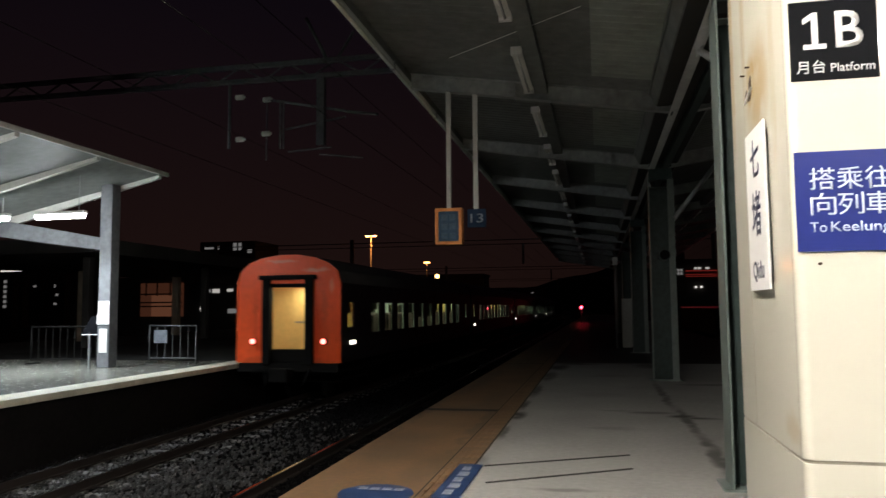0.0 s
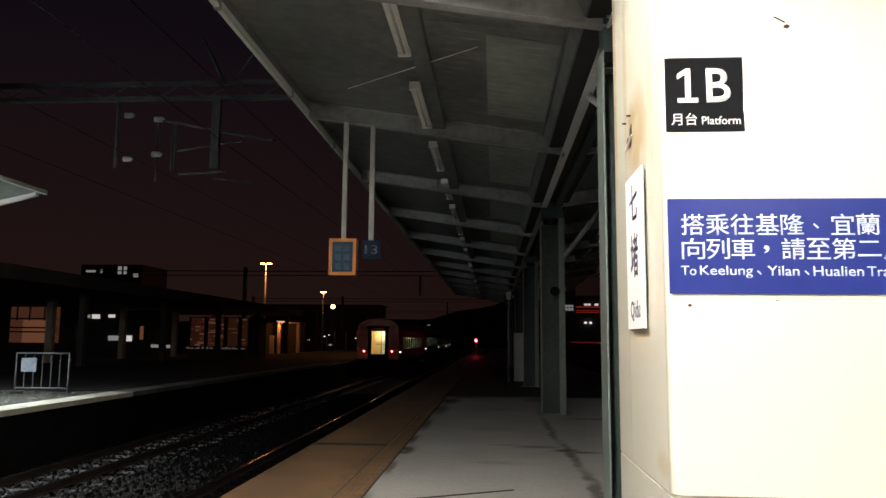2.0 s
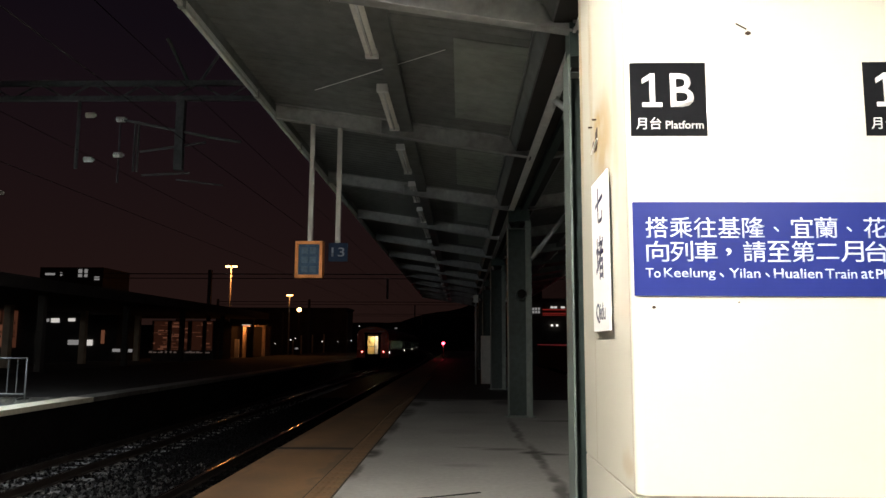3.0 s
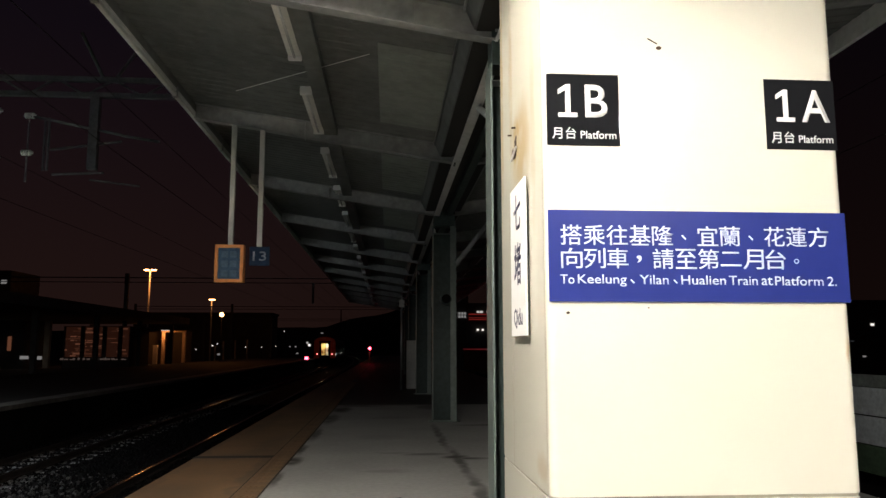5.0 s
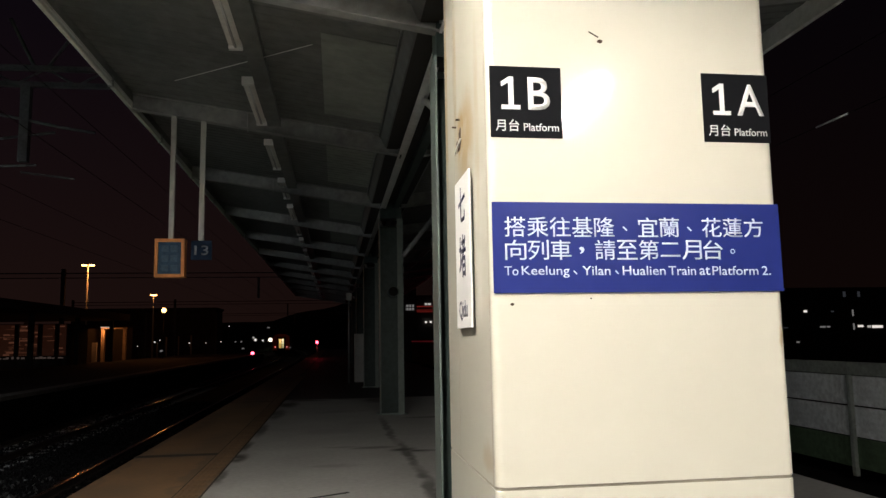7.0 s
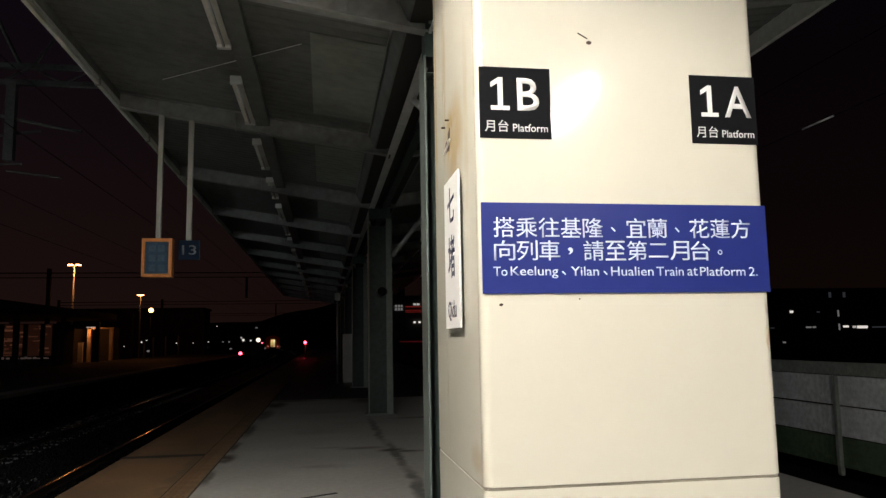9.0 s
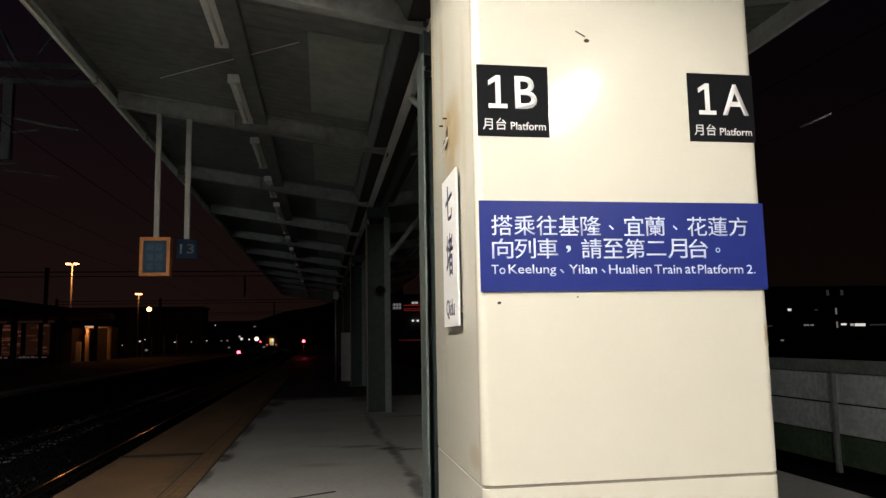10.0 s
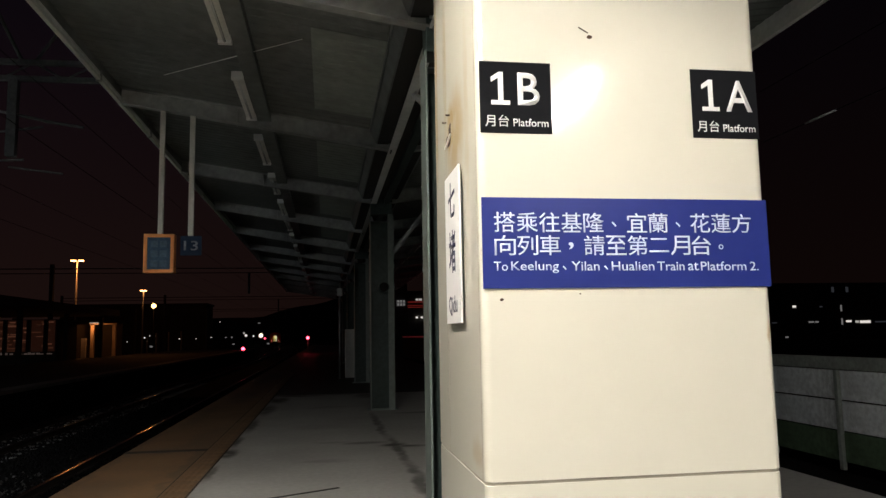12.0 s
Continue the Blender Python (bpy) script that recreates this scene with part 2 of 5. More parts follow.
def stain(m, spots, colour, scale, sway):
    """Soft-edged stains over a material: each a box (centre, half sizes), broken up by noise."""
    n, l = m.node_tree.nodes, m.node_tree.links
    b_ = n["Principled BSDF"]
    src = b_.inputs["Base Color"].links[0].from_socket
    co = n.new("ShaderNodeTexCoord")
    wob = n.new("ShaderNodeTexNoise")
    wob.inputs["Scale"].default_value, wob.inputs["Detail"].default_value = scale, 6
    l.new(co.outputs["Object"], wob.inputs["Vector"])
    off = n.new("ShaderNodeVectorMath")
    off.operation = "MULTIPLY_ADD"
    l.new(wob.outputs["Color"], off.inputs[0])
    off.inputs[1].default_value = (sway, sway, sway)
    l.new(co.outputs["Object"], off.inputs[2])
    total = None
    for centre, half, amount in spots:
        sub, div = n.new("ShaderNodeVectorMath"), n.new("ShaderNodeVectorMath")
        sub.operation, div.operation = "SUBTRACT", "DIVIDE"
        l.new(off.outputs[0], sub.inputs[0])
        sub.inputs[1].default_value = [v + 0.5 * sway for v in centre]
        l.new(sub.outputs[0], div.inputs[0])
        div.inputs[1].default_value = half
        ln = n.new("ShaderNodeVectorMath")
        ln.operation = "LENGTH"
        l.new(div.outputs[0], ln.inputs[0])
        mr = n.new("ShaderNodeMapRange")
        mr.interpolation_type = "SMOOTHSTEP"
        mr.inputs["From Min"].default_value, mr.inputs["From Max"].default_value = 1.0, 0.25
        mr.inputs["To Min"].default_value, mr.inputs["To Max"].default_value = 0.0, amount
        l.new(ln.outputs["Value"], mr.inputs["Value"])
        if total is None:
            total = mr.outputs["Result"]
        else:
            mx = n.new("ShaderNodeMath")
            mx.operation = "MAXIMUM"
            l.new(total, mx.inputs[0]), l.new(mr.outputs["Result"], mx.inputs[1])
            total = mx.outputs[0]
    brk = n.new("ShaderNodeMath")
    brk.operation = "MULTIPLY"
    nr = n.new("ShaderNodeMapRange")
    nr.inputs["From Min"].default_value, nr.inputs["From Max"].default_value = 0.12, 0.52
    l.new(wob.outputs["Fac"], nr.inputs["Value"])
    l.new(total, brk.inputs[0]), l.new(nr.outputs["Result"], brk.inputs[1])
    mix = n.new("ShaderNodeMix")
    mix.data_type = "RGBA"
    l.new(brk.outputs[0], mix.inputs["Factor"]), l.new(src, mix.inputs["A"])
    mix.inputs["B"].default_value = (*colour, 1)
    l.new(mix.outputs["Result"], b_.inputs["Base Color"])


stain(M["concrete"], [((1.20, 8.6, 0), (0.13, 1.9, 1), 0.8), ((1.17, 11.0, 0), (0.12, 1.9, 1), 0.85), ((1.10, 14.2, 0), (0.11, 2.9, 1), 0.7), ((1.15, 11.45, 0), (0.30, 0.26, 1), 1.0),
                      ((1.38, 11.25, 0), (0.38, 0.16, 1), 0.9), ((0.75, 11.75, 0), (0.55, 0.20, 1), 0.6), ((0.25, 11.95, 0), (0.40, 0.12, 1), 0.35), ((0.15, 10.2, 0), (0.5, 0.18, 1), 0.25),
                      ((-0.35, 6.75, 0), (0.45, 0.10, 1), 0.5), ((-1.24, 9.7, 0), (0.10, 0.7, 1), 0.8), ((-1.20, 11.2, 0), (0.16, 0.55, 1), 1.0), ((-1.24, 12.4, 0), (0.12, 0.8, 1), 0.9),
                      ((-1.22, 14.6, 0), (0.16, 1.5, 1), 0.85), ((-1.15, 17.6, 0), (0.24, 1.6, 1), 0.8), ((-1.05, 20.2, 0), (0.35, 1.3, 1), 0.95), ((-0.6, 21.4, 0), (1.0, 0.35, 1), 0.8),
                      ((-1.25, 7.6, 0), (0.10, 0.8, 1), 0.6), ((1.3, 20.9, 0), (0.6, 1.2, 1), 0.6), ((0.4, 21.5, 0), (1.2, 0.22, 1), 0.6), ((2.4, 9.5, 0), (1.0, 0.5, 1), 0.3),
                      ((2.2, 16.0, 0), (0.9, 0.25, 1), 0.6), ((0.3, 17.8, 0), (0.9, 0.5, 1), 0.22), ((0.0, 14.0, 0), (0.7, 0.6, 1), 0.16)],
      (0.030, 0.028, 0.024), 2.4, 0.22)
stain(M["cream"], [((1.065, 5.20, 3.05), (0.3, 0.50, 0.45), 0.6), ((1.065, 5.36, 3.12), (0.3, 0.24, 0.30), 0.8), ((1.065, 5.15, 2.70), (0.3, 0.18, 0.6), 0.55), ((1.065, 6.05, 3.7), (0.3, 0.10, 1.3), 0.6),
                   ((1.065, 5.6, 3.6), (0.3, 0.12, 0.9), 0.35), ((1.065, 4.75, 3.0), (0.3, 0.12, 1.0), 0.22), ((1.065, 4.6, 0.9), (0.3, 0.25, 0.12), 0.3), ((2.915, 4.385, 1.6), (0.02, 0.3, 0.12), 0.5)],
      (0.47, 0.30, 0.09), 5.0, 0.12)
stain(M["yellow"], [((-2.15, 11.66, 0), (0.75, 0.32, 1), 0.8), ((-2.3, 8.5, 0), (0.5, 1.6, 1), 0.4), ((-1.8, 13.0, 0), (0.35, 2.5, 1), 0.45), ((-2.5, 17.0, 0), (0.3, 4.0, 1), 0.5), ((-1.7, 7.3, 0), (0.3, 0.9, 1), 0.4),
                    ((-1.62, 10.5, 0), (0.10, 3.5, 1), 0.6), ((-2.66, 12.0, 0), (0.10, 6.0, 1), 0.6), ((-2.1, 22.0, 0), (0.6, 4.0, 1), 0.6), ((-2.1, 32.0, 0), (0.7, 7.0, 1), 0.75)],
      (0.075, 0.055, 0.038), 2.5, 0.5)


# coach end: paler patches under the arch, darker towards the foot and in two uprights
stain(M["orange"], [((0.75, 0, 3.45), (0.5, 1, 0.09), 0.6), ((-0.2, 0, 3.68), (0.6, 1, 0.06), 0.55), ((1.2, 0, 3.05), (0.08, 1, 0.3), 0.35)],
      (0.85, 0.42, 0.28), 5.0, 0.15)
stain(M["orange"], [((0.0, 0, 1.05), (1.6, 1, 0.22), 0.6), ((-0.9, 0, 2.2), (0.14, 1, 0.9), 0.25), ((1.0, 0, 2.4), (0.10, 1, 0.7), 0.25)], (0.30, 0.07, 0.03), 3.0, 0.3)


# ---- mesh helpers ----
def box(bm, x0, x1, y0, y1, z0, z1, bevel=0.0):
    v = [bm.verts.new((x, y, z)) for z in (z0, z1) for y in (y0, y1) for x in (x0, x1)]
    fs = [bm.faces.new([v[i] for i in f]) for f in ((0, 2, 3, 1), (4, 5, 7, 6), (0, 1, 5, 4), (1, 3, 7, 5), (3, 2, 6, 7), (2, 0, 4, 6))]
    if bevel:
        es = list({e for f in fs for e in f.edges})
        bmesh.ops.bevel(bm, geom=es, offset=bevel, segments=2, profile=0.5, affect="EDGES")
    return bm


def rod(bm, a, b, r, n=10, r2=None):
    a, b = Vector(a), Vector(b)
    d = (b - a).normalized()
    u = d.orthogonal().normalized()
    w = d.cross(u)
    r2 = r if r2 is None else r2
    rings = []
    for p, q in ((a, r), (b, r2)):
        rings.append([bm.verts.new(p + (u * math.cos(2 * math.pi * i / n) + w * math.sin(2 * math.pi * i / n)) * q) for i in range(n)])
    for i in range(n):
        f = bm.faces.new((rings[0][i], rings[0][(i + 1) % n], rings[1][(i + 1) % n], rings[1][i]))
        f.smooth = n > 6
    bm.faces.new(rings[0][::-1]), bm.faces.new(rings[1])
    return bm


def prism(bm, outline, axis, lo, hi):
    """A closed outline of 2D points swept along an axis from lo to hi."""
    def at(p, h):
        return {"x": (h, p[0], p[1]), "y": (p[0], h, p[1]), "z": (p[0], p[1], h)}[axis]
    a = [bm.verts.new(at(p, lo)) for p in outline]
    b = [bm.verts.new(at(p, hi)) for p in outline]
    n = len(outline)
    for i in range(n):
        bm.faces.new((a[i], a[(i + 1) % n], b[(i + 1) % n], b[i]))
    bm.faces.new(a[::-1]), bm.faces.new(b)
    return bm


def mesh_of(name, bm, material):
    bmesh.ops.recalc_face_normals(bm, faces=bm.faces[:])
    me = bpy.data.meshes.new(name)
    bm.to_mesh(me)
    bm.free()
    me.materials.append(material)
    return me


def thing(name, label, category, group="", kind="", at=(0, 0, 0)):
    ob = new(name)
    ob.empty_display_size = 0.2
    ob.location = at
    return tagged(ob, label, category, group, kind)


def solid(name, bm, material, label, category, group="", kind=""):
    return tagged(new(name, mesh_of(name, bm, material)), label, category, group, kind)


def part(name, bm, material, parent, label=""):
    me = bm if isinstance(bm, bpy.types.Mesh) else mesh_of(name, bm, material)
    ob = new(name, me)
    ob.parent = parent
    return tagged(ob, label)


def B(*a, **k):
    return box(bmesh.new(), *a, **k)


def R(*a, **k):
    return rod(bmesh.new(), *a, **k)


def lettering(text, w, h, bold=0.0, depth=0.001):
    """A mesh of the text, fitted to w by h, in the x-z plane, lower left corner at the origin, facing -y."""
    cu = bpy.data.curves.new("lettering", "FONT")
    cu.body, cu.offset, cu.extrude, cu.resolution_u = text, bold, 0.0, 3
    cu.space_word = 1.5
    ob = new("lettering_source", cu)
    bpy.context.view_layer.update()
    me = bpy.data.meshes.new_from_object(ob.evaluated_get(bpy.context.evaluated_depsgraph_get()))
    bpy.data.objects.remove(ob)
    bpy.data.curves.remove(cu)
    xs, ys = [v.co.x for v in me.vertices], [v.co.y for v in me.vertices]
    x0, y0, sx, sy = min(xs), min(ys), w / (max(xs) - min(xs)), h / (max(ys) - min(ys))
    for v in me.vertices:
        v.co = ((v.co.x - x0) * sx, 0.0, (v.co.y - y0) * sy)
    bm = bmesh.new()
    bm.from_mesh(me)
    r = bmesh.ops.extrude_face_region(bm, geom=bm.faces[:])
    bmesh.ops.translate(bm, verts=[g for g in r["geom"] if isinstance(g, bmesh.types.BMVert)], vec=(0, -depth, 0))
    return bm


def moved(bm, m):
    bmesh.ops.transform(bm, matrix=m, verts=bm.verts[:])
    return bm


# ---- ground, tracks, platforms ----
def bend(y):
    """How far the line has curved to the left at y."""
    return -((y - 70) ** 2) / 3520 if y > 70 else 0.0


def slope(y):
    return math.degrees(math.atan((y - 70) / 1760)) if y > 70 else 0.0


RAIL = -0.83
gb = bmesh.new()
bmesh.ops.create_grid(gb, x_segments=60, y_segments=60, size=1800)
for v in gb.verts:
    v.co.z = -1.14
solid("ground", gb, M["soil"], "dark soil and gravel of the railway yard", "ground", kind="structure")

# ballast bed with sloped shoulders under the near pair of tracks
bb = bmesh.new()
ys = [-40 + 1.0 * i for i in range(120)] + [80 + 10 * i for i in range(40)]
prof = [(-9.45, -1.12), (-9.2, -1.02), (-6.9, -1.02), (-6.3, -1.05), (-5.4, -1.05), (-5.2, -1.02), (-3.1, -1.02), (-2.75, -1.06)]
rows_ = [[bb.verts.new((x + bend(y), y, z + 0.018 * noise.noise((x * 2, y * 2, 0)))) for x, z in prof] for y in ys]
for a, b in zip(rows_, rows_[1:]):
    for i in range(len(prof) - 1):
        bb.faces.new((a[i], a[i + 1], b[i + 1], b[i]))
solid("track_bed", bb, M["soil"], "dark grimy ballast bed under two tracks", "track bed", kind="structure")

# loose stones on the bed, thickest where they can be told apart
rng = random.Random(5)
verts, faces = [], []
base = [(1, 0, 0), (-1, 0, 0), (0, 1, 0), (0, -1, 0), (0, 0, 1), (0, 0, -1)]
tri = [(0, 2, 4), (2, 1, 4), (1, 3, 4), (3, 0, 4), (2, 0, 5), (1, 2, 5), (3, 1, 5), (0, 3, 5)]
dark_v, dark_f = [], []
for k in range(30000):
    y = 5.5 + 30 * rng.random() ** 1.7
    x = rng.uniform(-9.3, -2.85)
    if 0.05 < abs(abs(x + 7.9) - 0.53) < 0.12 and rng.random() < 0.5:
        continue
    s = rng.uniform(0.02, 0.05)
    q = Euler((rng.random() * 6, rng.random() * 6, rng.random() * 6)).to_matrix()
    # black stones: oil by the near wall, elsewhere shade and fading light as colour
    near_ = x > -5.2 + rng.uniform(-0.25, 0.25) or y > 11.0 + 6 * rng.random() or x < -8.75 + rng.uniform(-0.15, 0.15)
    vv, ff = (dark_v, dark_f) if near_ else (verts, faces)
    o = len(vv)
    zc = -1.01 + rng.uniform(-0.02, 0.035)
    for p in base:
        w = q @ (Vector(p) * s * rng.uniform(0.6, 1.3))
        vv.append((x + w.x, y + w.y, zc + w.z))
    ff += [(o + a, o + b, o + c) for a, b, c in tri]
me = bpy.data.meshes.new("ballast")
me.from_pydata(verts, [], faces)
me.materials.append(M["stone"])
tagged(new("ballast", me), "grey crushed stone ballast between the rails", "ballast", kind="stuff")


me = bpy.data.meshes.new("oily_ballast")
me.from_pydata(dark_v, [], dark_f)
me.materials.append(M["oily_unlit"])
tagged(new("oily_ballast", me), "black ballast, oil-stained by the wall, coloured for shade elsewhere", "ballast", kind="stuff")


def rail_run(name, xc, label):
    t = thing(name, label, "rail track", "tracks", "structure")
    for side in (-0.5335, 0.5335):
        web, head = bmesh.new(), bmesh.new()
        yy = [-40, 70] + [70 + 15 * i for i in range(1, 28)]
        for y0, y1 in zip(yy, yy[1:]):
            a, b = xc + side + bend(y0), xc + side + bend(y1)
            for bm, (w, z0, z1) in ((web, (0.065, RAIL - 0.15, RAIL - 0.125)), (web, (0.010, RAIL - 0.125, RAIL - 0.035)), (web, (0.034, RAIL - 0.035, RAIL - 0.003)), (head, (0.026, RAIL - 0.003, RAIL))):
                p = [bm.verts.new((x + s * w, y, z)) for z in (z0, z1) for x, y in ((a, y0), (b, y1)) for s in (-1, 1)]
                for f in ((0, 1, 3, 2), (4, 6, 7, 5), (0, 4, 5, 1), (2, 3, 7, 6), (0, 2, 6, 4), (1, 5, 7, 3)):
                    bm.faces.new([p[i] for i in f])
        r = part("rail", web, M["rail"], t, "rusty brown steel rail")
        part("rail_head", head, M["railtop"], r, "polished running surface")
    return t


far_track = rail_run("track_1", -7.9, "rusty rails with polished heads on concrete sleepers")
near_track = rail_run("track_2", -4.2, "rusty rails with polished heads beside the platform")
side_track = rail_run("track_3", 7.2, "rails beside the concrete panel fence")

# platform body, floor sheets
pb = B(-2.62, 5.4, -40, 150, -1.14, -0.03)
solid("platform_1", pb, M["shaded"], "dark concrete platform side wall", "platform", kind="structure")
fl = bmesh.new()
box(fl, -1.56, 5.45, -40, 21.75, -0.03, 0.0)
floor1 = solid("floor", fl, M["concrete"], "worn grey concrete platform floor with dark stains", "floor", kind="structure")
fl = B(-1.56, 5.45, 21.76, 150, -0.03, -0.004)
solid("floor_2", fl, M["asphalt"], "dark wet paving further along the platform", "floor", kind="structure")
cp = B(-2.72, -1.56, -40, 150, -0.09, 0.004, bevel=0.012)
coping = solid("coping", cp, M["yellow"], "dirty ochre yellow painted platform edge", "platform edge", kind="structure")
part("coping_joint", B(-2.725, -1.57, 11.55, 11.76, -0.05, 0.0065), M["seam"], coping, "dark open joint across the edge")
part("coping_joint", B(-2.725, -1.57, 21.4, 21.44, -0.05, 0.0065), M["seam"], coping)
# ribbed guide tiles along the yellow edge
guide = thing("guide_strip", "ribbed yellow guide tiles, worn and dirty", "guide tiles", kind="structure")
tb = bmesh.new()
box(tb, -0.135, 0.135, -0.148, 0.148, 0, 0.008)
for k in range(4):
    box(tb, -0.115 + k * 0.066, -0.085 + k * 0.066, -0.14, 0.14, 0.008, 0.014)
tile_me = mesh_of("tile", tb, M["yellow_tile"])
for i in range(110):
    o = part("tile", tile_me, None, guide)
    o.location = (-1.42, 3.0 + 0.3 * i, 0.003)
for x in (-1.566, -1.276):
    part("groove", B(x - 0.009, x + 0.009, 3.0, 36.0, 0.0, 0.0062), M["seam"], guide, "dark dirt-filled groove along the strip")
# two black queue lines and stickers
for xa, ya, xb, yb in ((-1.17, 7.62, 0.285, 8.41), (-1.05, 6.90, 0.285, 7.72)):
    ln, an = math.hypot(xb - xa, yb - ya), math.degrees(math.atan2(yb - ya, xb - xa))
    q = solid("queue_line", B(0, ln, -0.02, 0.02, 0.0, 0.006), M["seam"], "thin black queue line taped aslant on the floor", "floor line", "queue lines")
    q.matrix_world = pose(xa, ya, 0, 0, 0, an)
st = thing("floor_sticker", "faded blue rectangular floor sticker with white print", "floor sticker", at=(-1.3, 6.9, 0.018))
part("sheet", B(-0.12, 0.12, -0.68, 0.68, 0, 0.003), M["decal"], st)
for k in range(5):
    part("print", B(-0.05, 0.03 + 0.02 * (k % 2), -0.56 + 0.24 * k, -0.40 + 0.24 * k, 0.003, 0.005), M["worn"], st, "worn white print")
disc = bmesh.new()
bmesh.ops.create_cone(disc, segments=40, cap_ends=True, radius1=0.33, radius2=0.33, depth=0.004)
st = thing("floor_sticker", "faded round blue floor sticker with white print", "floor sticker", at=(-1.93, 6.33, 0.007))
part("sheet", disc, M["decal"], st)
for k in range(4):
    part("print", B(-0.2 + 0.11 * k, -0.12 + 0.11 * k, 0.12, 0.2, 0.0021, 0.004), M["worn"], st, "worn white print")

# sleepers, as pieces of each track
sl = bmesh.new()
prism(sl, [(-0.12, -0.12), (0.12, -0.12), (0.09, 0.055), (-0.09, 0.055)], "x", -1.0, 1.0)
for s in (-0.5335, 0.5335):
    box(sl, s - 0.12, s + 0.12, -0.07, 0.07, 0.055, 0.075)
oily_sl = mesh_of("sleeper", sl.copy(), M["oily_sleeper"])
sl_me = mesh_of("sleeper", sl, M["sleeper"])
for t, xc, n in ((far_track, -7.9, 70), (near_track, -4.2, 60)):
    for i in range(n):
        o = part("sleeper", sl_me if t is far_track else oily_sl, None, t)
        o.location = (xc, 4.0 + 0.62 * i, -1.05)

# opposite platform
OZ = 0.16
# no light reaches this wall, and its black colour holds that shade
solid("platform_2", B(-20, -9.58, -40, 105, -1.14, OZ - 0.05), M["shaded"], "side wall of the opposite platform, black for its shade", "platform", kind="structure")
# the lamps' falloff past y = 19.6 is put into darker floor and coping colours
solid("floor_4", B(-20, -10.15, 19.61, 105, OZ - 0.05, OZ - 0.003), M["dry"], "opposite platform paving, coloured dark past the lamps", "floor", kind="structure")
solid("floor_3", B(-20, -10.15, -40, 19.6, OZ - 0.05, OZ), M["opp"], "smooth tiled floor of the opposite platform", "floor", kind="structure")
solid("coping_3", B(-10.15, -9.5, 19.61, 105, OZ - 0.12, OZ + 0.003, bevel=0.01), M["edge_unlit"], "opposite platform coping, coloured dark past the lamps", "platform edge", kind="structure")
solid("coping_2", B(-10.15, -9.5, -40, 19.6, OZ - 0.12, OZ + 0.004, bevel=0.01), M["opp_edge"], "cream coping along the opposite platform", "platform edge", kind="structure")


# ---- canopy of this platform ----
def under_z(x):
    """Underside of the roof sheet: a butterfly roof, lowest over the columns."""
    d = abs(x - 1.36)
    return 4.87 + 0.15 * d


canopy = thing("platform_canopy", "grey-green steel butterfly canopy over the platform", "canopy", kind="structure")


def deck(x0, x1, y0, y1, name, material, label, lift=0.0):
    v, f = [], []
    y = y0
    prof_ = []
    while y < y1:
        prof_ += [(y, 0.0), (y + 0.12, 0.0), (y + 0.135, 0.007), (y + 0.185, 0.007), (y + 0.2, 0.0)]
        y += 0.2
    for (yy, dz) in prof_:
        for x in (x0, x1):
            v.append((x, yy, under_z(x) + dz + lift))
        for x in (x0, x1):
            v.append((x, yy, under_z(x) + dz + lift + 0.012))
    for i in range(len(prof_) - 1):
        a, b = 4 * i, 4 * i + 4
        f += [(a, b, b + 1, a + 1), (a + 2, a + 3, b + 3, b + 2)]
    m_ = bpy.data.meshes.new(name)
    m_.from_pydata(v, [], f)
    m_.materials.append(material)
    return part(name, m_, None, canopy, label)


Y0, Y1 = -12.0, 62.0
deck(-3.0, 1.15, Y0, Y1, "roof_sheet", M["deck"], "ribbed dark roof sheet")
deck(1.57, 5.68, Y0, Y1, "roof_sheet", M["deck"], "ribbed dark roof sheet")
for k in range(-2, 9):
    ya = 8.2 + 4.9 * k
    deck(-0.02, 0.84, ya, ya + 2.9, "light_panel", M["deck_light"], "paler translucent roof sheet", lift=-0.016)
fs_ = bmesh.new()
box(fs_, -3.06, -3.00, Y0, Y1, 5.285, 5.345, bevel=0.012)
box(fs_, -3.05, -3.005, Y0, Y1, 5.36, 5.43)
part("fascia", fs_, M["fascia"], canopy, "pale grey edge fascia")
part("eaves_board", B(-3.035, -3.0, Y0, Y1, 5.40, 5.545), M["deck"], canopy, "dark board behind the fascia")
for k in range(24):
    yk = Y0 + 1.5 + 3.05 * k
    part("fascia_joint", B(-3.068, -2.995, yk, yk + 0.07, 5.28, 5.435), M["galv"], canopy, "short cover strip on the fascia")
part("fascia", B(5.66, 5.72, Y0, Y1, 5.27, 5.54), M["fascia"], canopy, "pale grey edge fascia")
# box gutter in the valley, with a flanged girder on either side of the columns
gt = bmesh.new()
prism(gt, [(0.86, 4.935), (0.95, 4.725), (1.77, 4.725), (1.86, 4.935), (1.84, 4.935), (1.755, 4.74), (0.965, 4.74), (0.88, 4.935)], "y", Y0, Y1)
part("gutter", gt, M["deck"], canopy, "grey valley gutter")
part("gutter_base", B(0.97, 1.75, Y0, Y1, 4.712, 4.7235), M["seam"], canopy, "black gutter underside")
